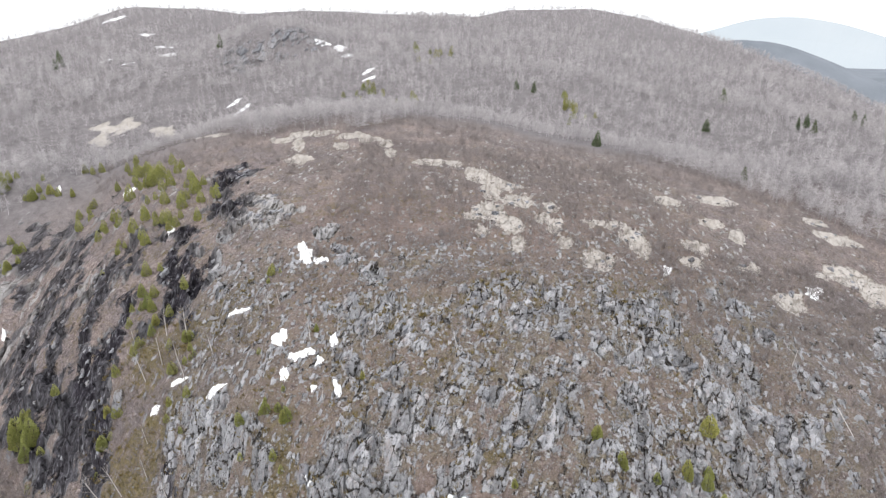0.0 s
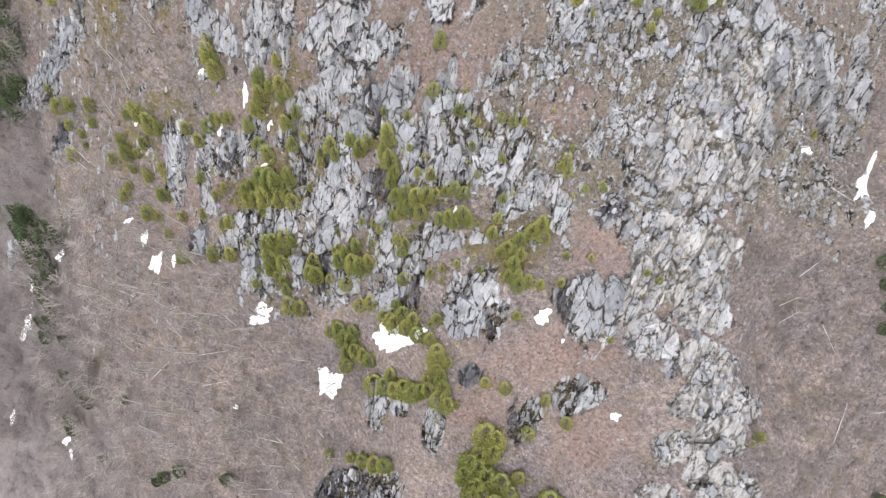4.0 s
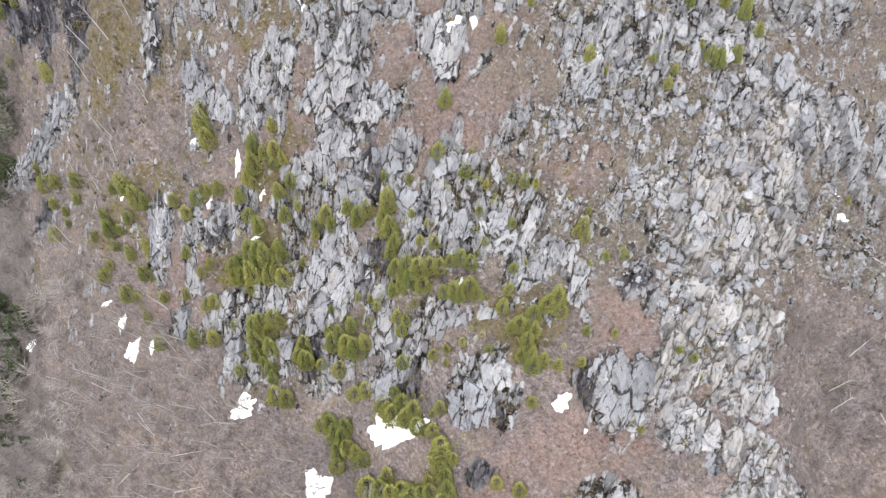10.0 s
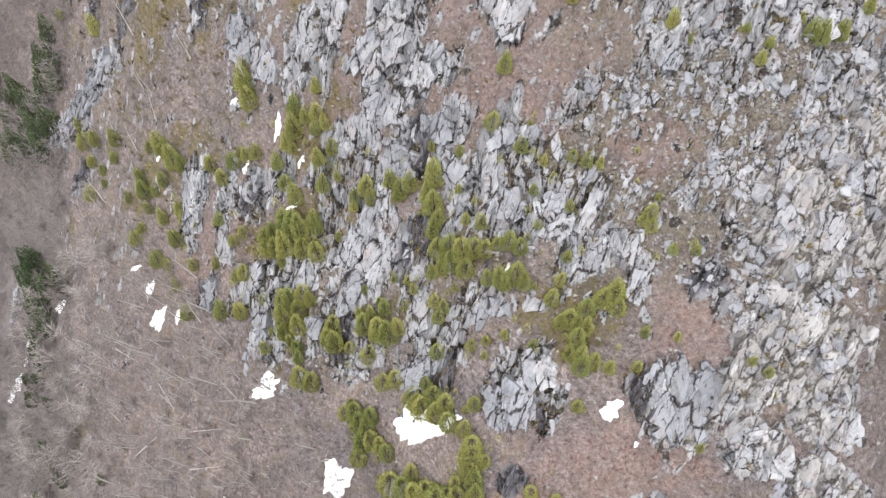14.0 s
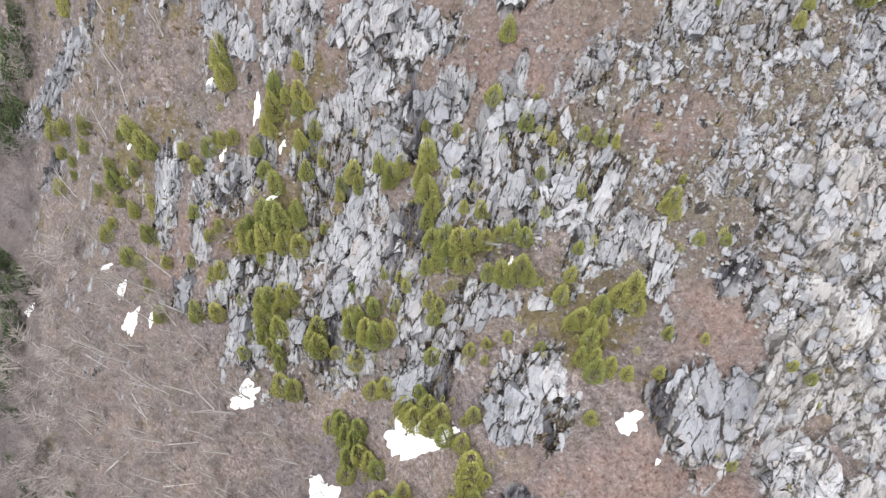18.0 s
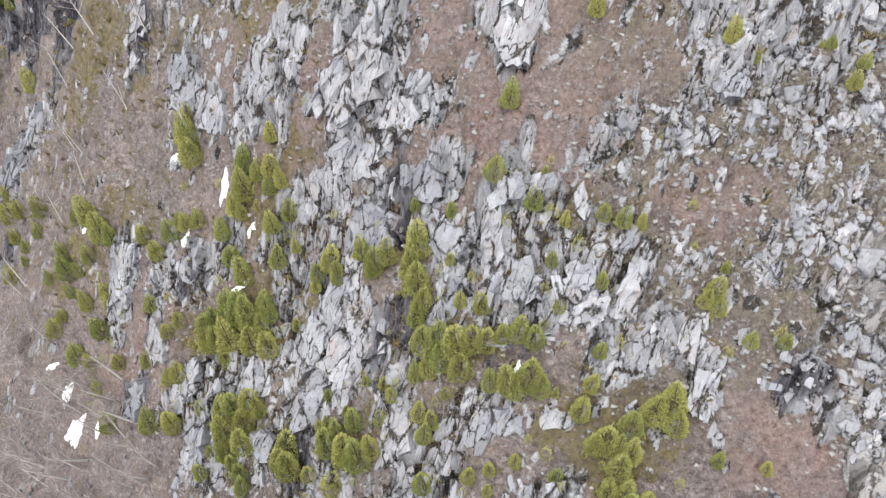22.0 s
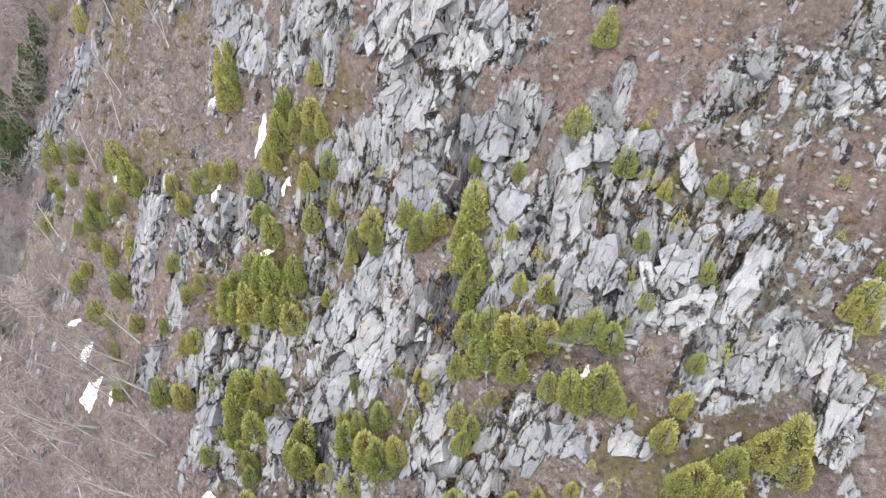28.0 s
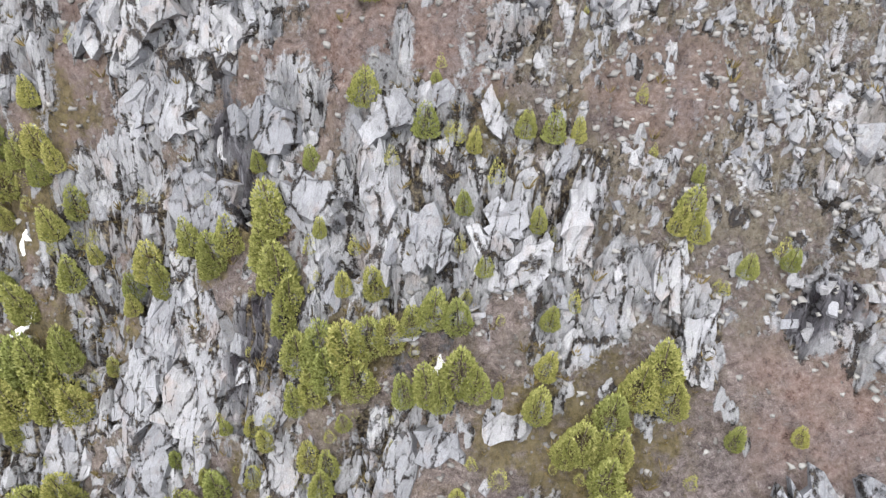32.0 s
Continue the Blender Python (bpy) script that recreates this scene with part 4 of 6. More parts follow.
BUSHY_CEDARS = [(-41.6, 82.5, 2.2), (-30, 73.2, 2.6), (-27.9, 75.1, 2.3), (-28, 71.9, 2.6), (-32.2, 71.8, 2.4), (-41, 73.4, 2.7), (-42.5, 74.2, 2.3), (-33.5, 68.8, 2.8), (-21.7, 64.5, 2), (-28.8, 64.8, 3.5), (-37.1, 63.2, 3.9), (-34.4, 62, 3.1), (-30.3, 57.6, 3.9), (-11.1, 54.1, 2.1), (-16.8, 54.6, 2.2), (-12.7, 53.1, 2), (-19.7, 53.9, 2.8), (3.1, 64.5, 1.2), (-9.8, 66.4, 1.7), (-5.7, 64.3, 1.6), (-10.2, 60.7, 1.8), (-4.2, 58.1, 2.1), (5.4, 56.4, 1.6), (5.6, 51, 1.4), (-5.1, 53.3, 1.5), (-8, 52.1, 2.5), (11.3, 46.5, 3.1), (11.9, 43.4, 2.8), (-0.1, 46.7, 1.8), (2.3, 47, 2.4), (6.2, 45.7, 1.9), (-6.9, 47.2, 2.7)]
FALLEN_LOGS = [(-66.2, 43.7, 18, 6.5, 0.10), (-81.9, 57.2, -23, 6.5, 0.10), (-50.3, 44.5, -1, 6.5, 0.10), (-50.7, 39.3, 4, 6.5, 0.10), (-71.5, 57.5, -23, 6.5, 0.10), (66.2, 57.2, -7, 5.7, 0.10), (65.6, 37.1, -54, 5.1, 0.10), (-60.9, 49.9, -34, 4.5, 0.10), (-66.3, 43.8, 20, 6.5, 0.10), (-40.3, 19.1, -6, 4.6, 0.10), (75.4, 99.5, -74, 6.5, 0.10), (60.6, 46.2, 33, 4.5, 0.10), (-85.3, 61.8, -20, 6.5, 0.10), (-61.1, 50.6, -45, 5.8, 0.10), (68.7, 25.1, -109, 6.3, 0.10), (-8.3, 110.4, 70, 5.1, 0.10)]

CEDAR_GROUPS = [CLIFF_CEDARS_WEST, CLIFF_CEDARS_WEST_LEDGE, CLIFF_CEDARS_CENTRE, CLIFF_CEDARS_CENTRE_LEDGE, CLIFF_CEDARS_EAST_HOLLOW, CLIFF_CEDARS_LOWER_WEST, CLIFF_CEDARS_GULLY_EDGE, FOOT_CEDARS, FOOT_CEDARS_LOW, LEDGE_CEDARS_LEFT_EDGE, LEDGE_CEDARS_MORE, LEDGE_CEDARS_EAST, UPPER_CEDARS, WEST_SHOULDER_CEDARS_LOW, FOOT_CEDARS_MORE, CLIFF_CEDARS_MORE, BUSHY_CEDARS]


def spacing(*runs):
    """Grid lines: each run goes from the last place to the next with steps that change evenly."""
    lines = [runs[0]]
    for goal, step in runs[1:]:
        first = lines[-1] - lines[-2] if len(lines) > 1 else step
        while lines[-1] < goal:
            first = min(first * 1.06, step) if step > first else max(first / 1.06, step)
            lines.append(lines[-1] + first)
    return np.array(lines)


side = spacing(0.0, (47, 0.24), (66, 0.4), (95, 0.7), (150, 1.5), (700, 14), (5000, 130))
west = spacing(0.0, (47, 0.24), (66, 0.4), (118, 0.6), (170, 1.3), (700, 14), (5000, 130))
GX = np.concatenate([-west[:0:-1], side])
GY = np.concatenate([-spacing(0.0, (60, 3), (3000, 160))[:0:-1] + 8, spacing(8.0, (36, 0.36), (98, 0.25), (140, 0.6), (260, 1.6), (1100, 9), (4980, 90))])
MX, MY = np.meshgrid(GX, GY)
MZ = land(MX, MY)


def patches(rows, ragged=0.45, grow=1.0):
    """How far each place of the grid lies inside the patches: 0 outside, 1 well inside."""
    inside = np.zeros(MX.shape)
    for x, y, a, b, skew in rows:
        a, b = a * grow + 0.4, b * grow + 0.4
        reach = 1.5
        i0, i1 = np.searchsorted(GX, (x - reach * (a + abs(skew)), x + reach * (a + abs(skew))))
        j0, j1 = np.searchsorted(GY, (y - reach * b, y + reach * b))
        if i1 <= i0 or j1 <= j0:
            continue
        cut = slice(j0, j1), slice(i0, i1)
        px, py = MX[cut], MY[cut]
        v = (py - y) / b
        u = (px - x - skew * v) / a
        d = np.sqrt(u * u + v * v) + ragged * WARP[cut]
        inside[cut] = np.maximum(inside[cut], smooth(1.55 - d * 1.1))
    return inside


WARP = rough(MX, MY, 4.5, 31, 4) * 0.75
patch = np.maximum.reduce([patches(r) for r in (ROCK_LOWER_LEDGES, ROCK_MIDDLE_LEDGES, ROCK_EAST_CREST, ROCK_EAST_CREST_FOOT, ROCK_UPPER_WEST, ROCK_UPPER_WEST_LOW, ROCK_UPPER_SLABS, ROCK_UPPER_EAST, ROCK_UPPER_EAST_LOW, ROCK_EAST_RIB, ROCK_FAR_SIDES)])
dome = np.maximum.reduce([patches(r, 0.4) for r in (ROCK_SUMMIT_RIBBONS, ROCK_SUMMIT_LEDGES, ROCK_SUMMIT_EAST, ROCK_SUMMIT_WEST)])
patch = np.maximum(patch, dome)
rocky = patches(ROCK_DARK_GULLY, 0.8)
crest = patches(ROCK_EAST_CREST + ROCK_EAST_CREST_FOOT)
scree = patches(ROCK_EAST_SCREE, 0.45, 1.25)
# wet gully rock; the last list adds painted shade of cavity and overhang
gully = np.maximum.reduce([0.9 * patches(ROCK_GULLY_RIBS, 0.9, 1.5), patches(ROCK_GULLY_BLACK, 0.8, 1.35), 0.85 * patches(DARK_ROCK_AND_SHADE, 0.5)])
summit = np.maximum(dome, smooth((MY - 150) / 25))
moss = np.maximum.reduce([patches(MOSS_FACE, 0.7, 1.1), patches(MOSS_TOP, 0.9, 1.1), 0.34 * smooth((-MX - 38) / 8) * smooth((MY - 68) / 14) * (1 - smooth((MY - 150) / 30))])
moss = np.maximum(moss, 0.55 * smooth((MY - 84) / 14) * (1 - smooth((MY - 165) / 25)) * smooth(rough(MX, MY, 14, 77, 4) * 1.3 + 0.35) * (MX < 58))
russet = np.maximum(patches(RUSSET, 0.6, 1.3), 0.75 * smooth((MY - 60) / 12) * (1 - smooth((MY - 150) / 40)) * smooth((MX + 45) / 20) * smooth((75 - MX) / 15))
away = smooth((np.hypot(MX, MY) - 235) / 60)
near = 1 - away

# the foliation runs up the slope, a little off the fall line
c, s = math.cos(radians(STRIKE)), math.sin(radians(STRIKE))
U, V = MX * c - MY * s + 0.5 * rough(MX, MY, 6, 8, 2), MX * s + MY * c
step = (MZ + 1.8 * rough(MX, MY, 14, 41, 3) + 0.5 * rough(MX, MY, 3, 44, 2)) / 4.6
rise = step - np.floor(step)
tread = 1 - smooth(np.minimum(rise, 1 - rise) * 5)
mixed = rough(U * 1.5, V * 0.9, 4.5, 61, 5)
stony = (0.55 + 0.45 * smooth((rough(MX, MY, 9, 71, 4) + 0.3) * 1.2)) * near * (MX < 75) * smooth((MY - 42) / 15) * (0.35 + 0.65 * smooth((MX + 62 - 0.3 * MY) / 20)) * smooth((MX + 100) / 15) * (1 - 0.6 * smooth((MY - 118) / 20))
field = smooth((MX - 2 + 60 * smooth((MY - 78) / 12)) / 10) * smooth((MY - 52) / 8) * (1 - 0.75 * smooth((MY - 122) / 25)) * (1 - smooth((MY - 190) / 40)) * smooth((66 + 60 * smooth((MY - 76) / 14) - MX) / 10)
pocket = smooth((rough(U * 1.5, V * 0.9, 2.2, 57, 4) - 0.38) * 3.0) * (1 - crest) * (1 - summit)
bare = patch * 1.08 + 0.34 * mixed - 0.34 * tread * (1 - 0.6 * crest) * smooth(mixed + 0.6) - 0.35 * pocket
bare = np.clip(np.maximum.reduce([bare, scree * (0.42 + 0.5 * mixed), rocky * (0.62 + 0.8 * mixed), field * (0.40 - 0.16 * smooth((MY - 76) / 10) + 0.6 * mixed), gully * (0.75 + 0.3 * mixed), stony * (0.40 + 0.5 * mixed)]), 0, 1)
bare *= smooth(patch * 3 + scree * 2 + gully * 3 + rocky * 2 + stony)
# loose stones half sunk in the litter, thick in places
thick = np.clip(0.10 + 0.55 * smooth(rough(MX, MY, 8, 82, 4) + 0.35), 0, 1) * stony + 0.55 * scree + 0.4 * smooth(patch * 2) * stony
thick += 0.3 * field
thick = np.clip(thick * (1 - 0.75 * patches(RUSSET, 0.6, 1.0)), 0, 0.9)

# ledges, blocks and joints, cut into the sheet itself
def cells(wide, long, seed, fray):
    return blocks(U / wide + fray * ripple(MX, MY, wide * 1.7, seed + 3), V / long + fray * ripple(MX, MY, wide * 2, seed + 4), seed)


number, tu, tv, joint = cells(3.2, 5.2, 11, 0.4)
cut = ((number - 0.5) * 2.0 + (tu * (number * 7 % 1 - 0.5) + tv * (number * 13 % 1 - 0.5)) * 2.2 - 1.0 * (joint < 0.08)) * bare
number2, tu, tv, joint2 = cells(1.25, 2.0, 21, 0.35)
cut += ((number2 - 0.5) * 1.1 + (tu * (number2 * 7 % 1 - 0.5) + tv * (number2 * 13 % 1 - 0.5)) * 1.2) * bare
open_joint = smooth(1.3 - joint2 / 0.2) * smooth(rough(U, V * 0.6, 4, 25, 2) * 1.4 + 0.6)
number3, tu, tv, joint3 = cells(0.6, 0.8, 31, 0.3)
cut += ((number3 - 0.5) * 0.42 + tv * (number3 * 13 % 1 - 0.5) * 0.4) * bare * smooth(ripple(MX, MY, 5, 36) + 0.75)
seam = np.abs(ripple(U, V * 0.28, 1.5, 51) + 0.4 * ripple(U, V, 0.8, 52))
seam = smooth(1.2 - seam / 0.2) * smooth(ripple(U, V * 0.5, 6, 53) * 2 + 0.2)
gap = 0.85 * np.clip(np.maximum(open_joint, seam), 0, 1) * smooth(bare * 2) * (1 - 0.85 * smooth((MY - 66) / 10)) * (1 - 0.8 * crest)
cut -= 0.75 * gap * bare
cut += (smooth(rise * 1.6 - 0.3) - rise) * 3.0 * smooth(bare * 1.6 + 0.15) * (1 - smooth((MY - 120) / 20))
number4, tu, tv, joint4 = cells(0.95, 1.05, 41, 0.3)
lone = (number4 < thick) * smooth(joint4 / 0.22) * (1 - smooth(bare * 2))
cut += lone * (0.22 + 0.5 * (number4 * 17 % 1)) + lone * (tu + tv) * (number4 * 29 % 1 - 0.5) * 0.7
bare = np.maximum(bare, lone * 0.95)
number2 = np.where(lone > 0.2, number4 * 17 % 1, number2)
cut += rough(MX, MY, 7, 91, 5) * 0.45 + rough(MX, MY, 1.6, 95, 3) * 0.16
MZ = MZ + cut * near * (1 - 0.55 * summit * (1 - rocky)) * (1 - 0.45 * smooth((MX - 66) / 30)) * (1 + 0.5 * rocky)


def ground(x, y):
    """Height of the finished ground."""
    x, y = np.asarray(x, float), np.asarray(y, float)
    i = np.clip(np.searchsorted(GX, x) - 1, 0, len(GX) - 2)
    j = np.clip(np.searchsorted(GY, y) - 1, 0, len(GY) - 2)
    a, b = (x - GX[i]) / (GX[i + 1] - GX[i]), (y - GY[j]) / (GY[j + 1] - GY[j])
    return (MZ[j, i] * (1 - a) + MZ[j, i + 1] * a) * (1 - b) + (MZ[j + 1, i] * (1 - a) + MZ[j + 1, i + 1] * a) * b


def sample(field, x, y):
    i = np.clip(np.searchsorted(GX, x), 0, len(GX) - 1)
    j = np.clip(np.searchsorted(GY, y), 0, len(GY) - 1)
    return field[j, i]


def fall(x, y, d=1.5):
    """Slope of the land towards east and north."""
    return (land(x + d, y) - land(x - d, y)) / (2 * d), (land(x, y + d) - land(x, y - d)) / (2 * d)


def sheet(name, verts, faces, material, flat=None):
    me = bpy.data.meshes.new(name)
    k = faces.shape[1]
    me.vertices.add(len(verts))
    me.vertices.foreach_set("co", np.ascontiguousarray(verts, np.float32).ravel())
    me.loops.add(faces.size)
    me.loops.foreach_set("vertex_index", np.ascontiguousarray(faces, np.int32).ravel())
    me.polygons.add(len(faces))
    me.polygons.foreach_set("loop_start", np.arange(0, faces.size, k, dtype=np.int32))
    me.polygons.foreach_set("loop_total", np.full(len(faces), k, np.int32))
    if flat is not None:
        me.polygons.foreach_set("use_smooth", ~flat)
    me.update(calc_edges=True)
    me.materials.append(material)
    return me


ny, nx = MX.shape
corner = (np.arange(ny - 1)[:, None] * nx + np.arange(nx - 1)).ravel()
faces = np.stack([corner, corner + 1, corner + nx + 1, corner + nx], 1)
me = sheet("ground", np.stack([MX, MY, MZ], -1).reshape(-1, 3), faces, GROUND, bare[:-1, :-1].ravel() > 0.45)
tight = np.clip(1 - 0.8 * smooth((MY - 76) / 14) - 0.85 * crest, 0.0, 1)
# weight of the painted haze, rising beyond 1200 m
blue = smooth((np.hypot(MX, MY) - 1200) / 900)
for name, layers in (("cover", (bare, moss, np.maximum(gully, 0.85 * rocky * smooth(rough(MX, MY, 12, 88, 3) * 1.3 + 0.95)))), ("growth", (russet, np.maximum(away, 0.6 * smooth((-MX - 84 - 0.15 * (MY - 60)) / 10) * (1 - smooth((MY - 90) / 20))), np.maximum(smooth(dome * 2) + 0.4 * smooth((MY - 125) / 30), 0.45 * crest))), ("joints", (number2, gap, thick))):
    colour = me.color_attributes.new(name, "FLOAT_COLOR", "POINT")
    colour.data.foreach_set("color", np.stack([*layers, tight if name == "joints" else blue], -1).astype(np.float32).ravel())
tagged(new("ground", me), "ledgy grey schist mountainside under brown leaf litter and moss", "ground", kind="structure")

# far mountains beyond the valley, their haze painted on as a pale glow
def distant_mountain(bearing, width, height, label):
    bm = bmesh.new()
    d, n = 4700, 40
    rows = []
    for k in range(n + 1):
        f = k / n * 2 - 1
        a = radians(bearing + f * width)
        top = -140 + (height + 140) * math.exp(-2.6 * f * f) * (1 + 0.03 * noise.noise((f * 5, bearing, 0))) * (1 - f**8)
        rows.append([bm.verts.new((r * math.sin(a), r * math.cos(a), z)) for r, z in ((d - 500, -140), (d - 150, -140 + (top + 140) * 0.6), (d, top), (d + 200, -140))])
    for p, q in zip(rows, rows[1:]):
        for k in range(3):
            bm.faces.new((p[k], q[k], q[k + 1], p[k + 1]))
    # pale colour and emission stand in for the hazy air
    m = Nodes("painted_haze_glow", 1.0, 0.0)
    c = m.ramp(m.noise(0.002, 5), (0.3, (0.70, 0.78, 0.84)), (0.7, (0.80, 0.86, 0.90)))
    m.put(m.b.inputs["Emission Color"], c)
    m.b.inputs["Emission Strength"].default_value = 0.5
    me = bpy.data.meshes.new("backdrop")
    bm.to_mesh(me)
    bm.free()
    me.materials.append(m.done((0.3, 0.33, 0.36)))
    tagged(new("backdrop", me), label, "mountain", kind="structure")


distant_mountain(27, 16, 178, "pale blue mountain, its haze painted as a faint glow")
distant_mountain(0.5, 5, 205, "far summit behind the wooded skyline, paled by painted haze")


# ---- building helpers ----
def part(name, bm, material, parent=None, label="", smoothed=False):
    """One mesh object from a bmesh, under its thing or part."""
    me = bpy.data.meshes.new(name)
    bm.to_mesh(me)
    bm.free()
    me.materials.append(material)
    if smoothed:
        for p in me.polygons:
            p.use_smooth = True
    ob = new(name, me)
    ob.parent = parent
    return tagged(ob, label)


def empty(name, x=0.0, y=0.0, z=0.0):
    ob = new(name)
    ob.location = (x, y, z)
    return ob


def prism(p, q, r0, r1, sides=3):
    """A tapered stick from p to q: its corners and faces."""
    p, q = np.asarray(p, float), np.asarray(q, float)
    d = (q - p) / (np.linalg.norm(q - p) + 1e-9)
    a = np.cross(d, (0.3, 0.9, 0.2) if abs(d[2]) > 0.7 else (0, 0, 1.0))
    a /= np.linalg.norm(a)
    b = np.cross(d, a)
    turn = np.arange(sides) * 2 * math.pi / sides
    ring = np.cos(turn)[:, None] * a + np.sin(turn)[:, None] * b
    v = np.vstack([p + ring * r0, q + ring * r1])
    k = np.arange(sides)
    return v, np.stack([k, (k + 1) % sides, (k + 1) % sides + sides, k + sides], 1)


def gather(pieces):
    """Joins pieces of corners and faces."""
    base, vs, fs = 0, [], []
    for v, f in pieces:
        vs.append(v)
        fs.append(f + base)
        base += len(v)
    return np.vstack(vs), np.vstack(fs)


rng = np.random.default_rng(7)


def scattered(name, models, places, turns, sizes, leans, material):
    """ONE joined object: the models set at many places, turned, leaning and scaled."""
    vs, fs, base = [], [], 0
    pick = rng.integers(0, len(models), len(places))
    for k, (v, f) in enumerate(models):
        m = np.where(pick == k)[0]
        if not len(m):
            continue
        c, s = np.cos(turns[m])[:, None], np.sin(turns[m])[:, None]
        w = v[None] * sizes[m][:, None, None]
        x, y, z = w[..., 0] * c - w[..., 1] * s, w[..., 0] * s + w[..., 1] * c, w[..., 2]
        x, y = x + z * leans[m, :1], y + z * leans[m, 1:]
        w = np.stack([x, y, z], -1) + places[m][:, None]
        vs.append(w.reshape(-1, 3))
        fs.append((f[None] + base + (np.arange(len(m)) * len(v))[:, None, None]).reshape(-1, f.shape[1]))
        base += len(m) * len(v)
    return new(name, sheet(name, np.vstack(vs), np.vstack(fs), material))


# ---- broken rock: blocks and slabs on the ledges ----
def block_mesh(seed, length, width, height):
    """An angular block with worn edges, its long side along y."""
    r = random.Random(seed)
    bm = bmesh.new()
    bmesh.ops.create_cube(bm, size=1.0)
    for v in bm.verts:
        v.co = Vector((v.co.x * width, v.co.y * length, v.co.z * height))
        v.co.x += r.uniform(-0.2, 0.2) * width
        v.co.y += r.uniform(-0.2, 0.2) * length
        v.co.z += r.uniform(-0.22, 0.22) * height
    edges = r.sample(list(bm.edges), 7)
    bmesh.ops.bevel(bm, geom=edges, offset=0.14 * min(length, width, height) + 0.02, segments=1, affect="EDGES")
    me = bpy.data.meshes.new("rock_block")
    bm.to_mesh(me)
    bm.free()
    me.materials.append(ROCK)
    return me


SLABS = [block_mesh(k, 1.0, 0.32 + 0.05 * (k % 4), 0.3 + 0.05 * (k % 3)) for k in range(8)]
CHUNKS = [block_mesh(50 + k, 1.0, 0.7 + 0.06 * (k % 5), 0.5 + 0.07 * (k % 4)) for k in range(10)]


def rubble(label, rows, count, sizes, models, order, stray=0.5):
    """An outcrop of separate blocks, spread over its patches of bare rock."""
    heap = empty("rock_outcrop", rows[0][0], rows[0][1], float(ground(rows[0][0], rows[0][1])))
    tagged(heap, label, "rock outcrop", "outcrops of the cliff")
    area = np.array([a * b for _, _, a, b, _ in rows]) ** 0.85
    pick = rng.choice(len(rows), count, p=area / area.sum())
    origin = np.array(heap.location)
    for k in pick:
        x, y, a, b, skew = rows[k]
        t, rad = rng.uniform(0, 2 * math.pi), math.sqrt(rng.uniform(0, 1)) * 1.05
        v = math.sin(t) * rad
        px, py = x + math.cos(t) * rad * a + skew * v, y + v * b
        size = sizes[0] * (sizes[1] / sizes[0]) ** (rng.random() ** 1.6)
        gx, gy = fall(px, py)
        ob = new("rock_block", models[rng.integers(len(models))])
        yaw = -STRIKE * order + rng.normal(0, 70 * (1 - order) + 9)
        tilt = math.degrees(math.atan(gy)) * rng.uniform(0.65, 1.05)
        side = -math.degrees(math.atan(gx)) * 0.7 + rng.normal(0, 6 + 10 * (1 - order))
        z = float(ground(px, py)) + size * rng.uniform(-0.16, 0.02)
        ob.parent = heap
        ob.matrix_basis = pose(px - origin[0], py - origin[1], z - origin[2], tilt, side, yaw) @ Matrix.Diagonal((size, size, size * rng.uniform(0.7, 1.2), 1))


rubble("foot ledges of jointed bluish grey schist slabs", ROCK_LOWER_LEDGES, 290, (0.7, 2.5), SLABS, 0.9)
rubble("mid-cliff ledges of long leaning grey slabs among cedars", ROCK_MIDDLE_LEDGES, 300, (0.7, 2.5), SLABS, 0.9)
rubble("broken crest of pale grey blocks on a rocky rib", ROCK_EAST_CREST + ROCK_EAST_CREST_FOOT, 300, (0.6, 2.2), CHUNKS, 0.35)
rubble("loose pale scree blocks on russet litter", ROCK_EAST_SCREE, 300, (0.45, 1.6), CHUNKS, 0.1)
rubble("upper buttress of smooth grey slabs with dark seams", ROCK_UPPER_WEST + ROCK_UPPER_WEST_LOW + ROCK_UPPER_SLABS, 290, (0.8, 3.0), SLABS, 0.8)
rubble("upper blocky outcrops of greenish grey rock", ROCK_UPPER_EAST + ROCK_UPPER_EAST_LOW, 300, (0.5, 2.2), CHUNKS, 0.3)
rubble("long grey rock rib past the cleft", ROCK_EAST_RIB, 110, (0.6, 2.4), CHUNKS, 0.5)
rubble("rounded tan summit ledges", ROCK_SUMMIT_LEDGES + ROCK_SUMMIT_EAST, 60, (0.8, 1.8), CHUNKS, 0.2)
rubble("rock rib at the edge of the gully", ROCK_FAR_SIDES, 70, (1.0, 3.0), SLABS, 0.9)
ROCK_KNOLL = [(-150, 500, 14, 16, 0), (-128, 512, 16, 16, 0), (-108, 524, 12, 14, 0), (-165, 500, 8, 10, 0)]
rubble("weathered grey cliff on the wooded knoll", ROCK_KNOLL, 110, (3.0, 10.0), SLABS, 0.9)
rubble("dark wet slabs in the shaded gully", ROCK_GULLY_RIBS + ROCK_GULLY_BLACK, 290, (0.6, 2.4), SLABS, 0.9)


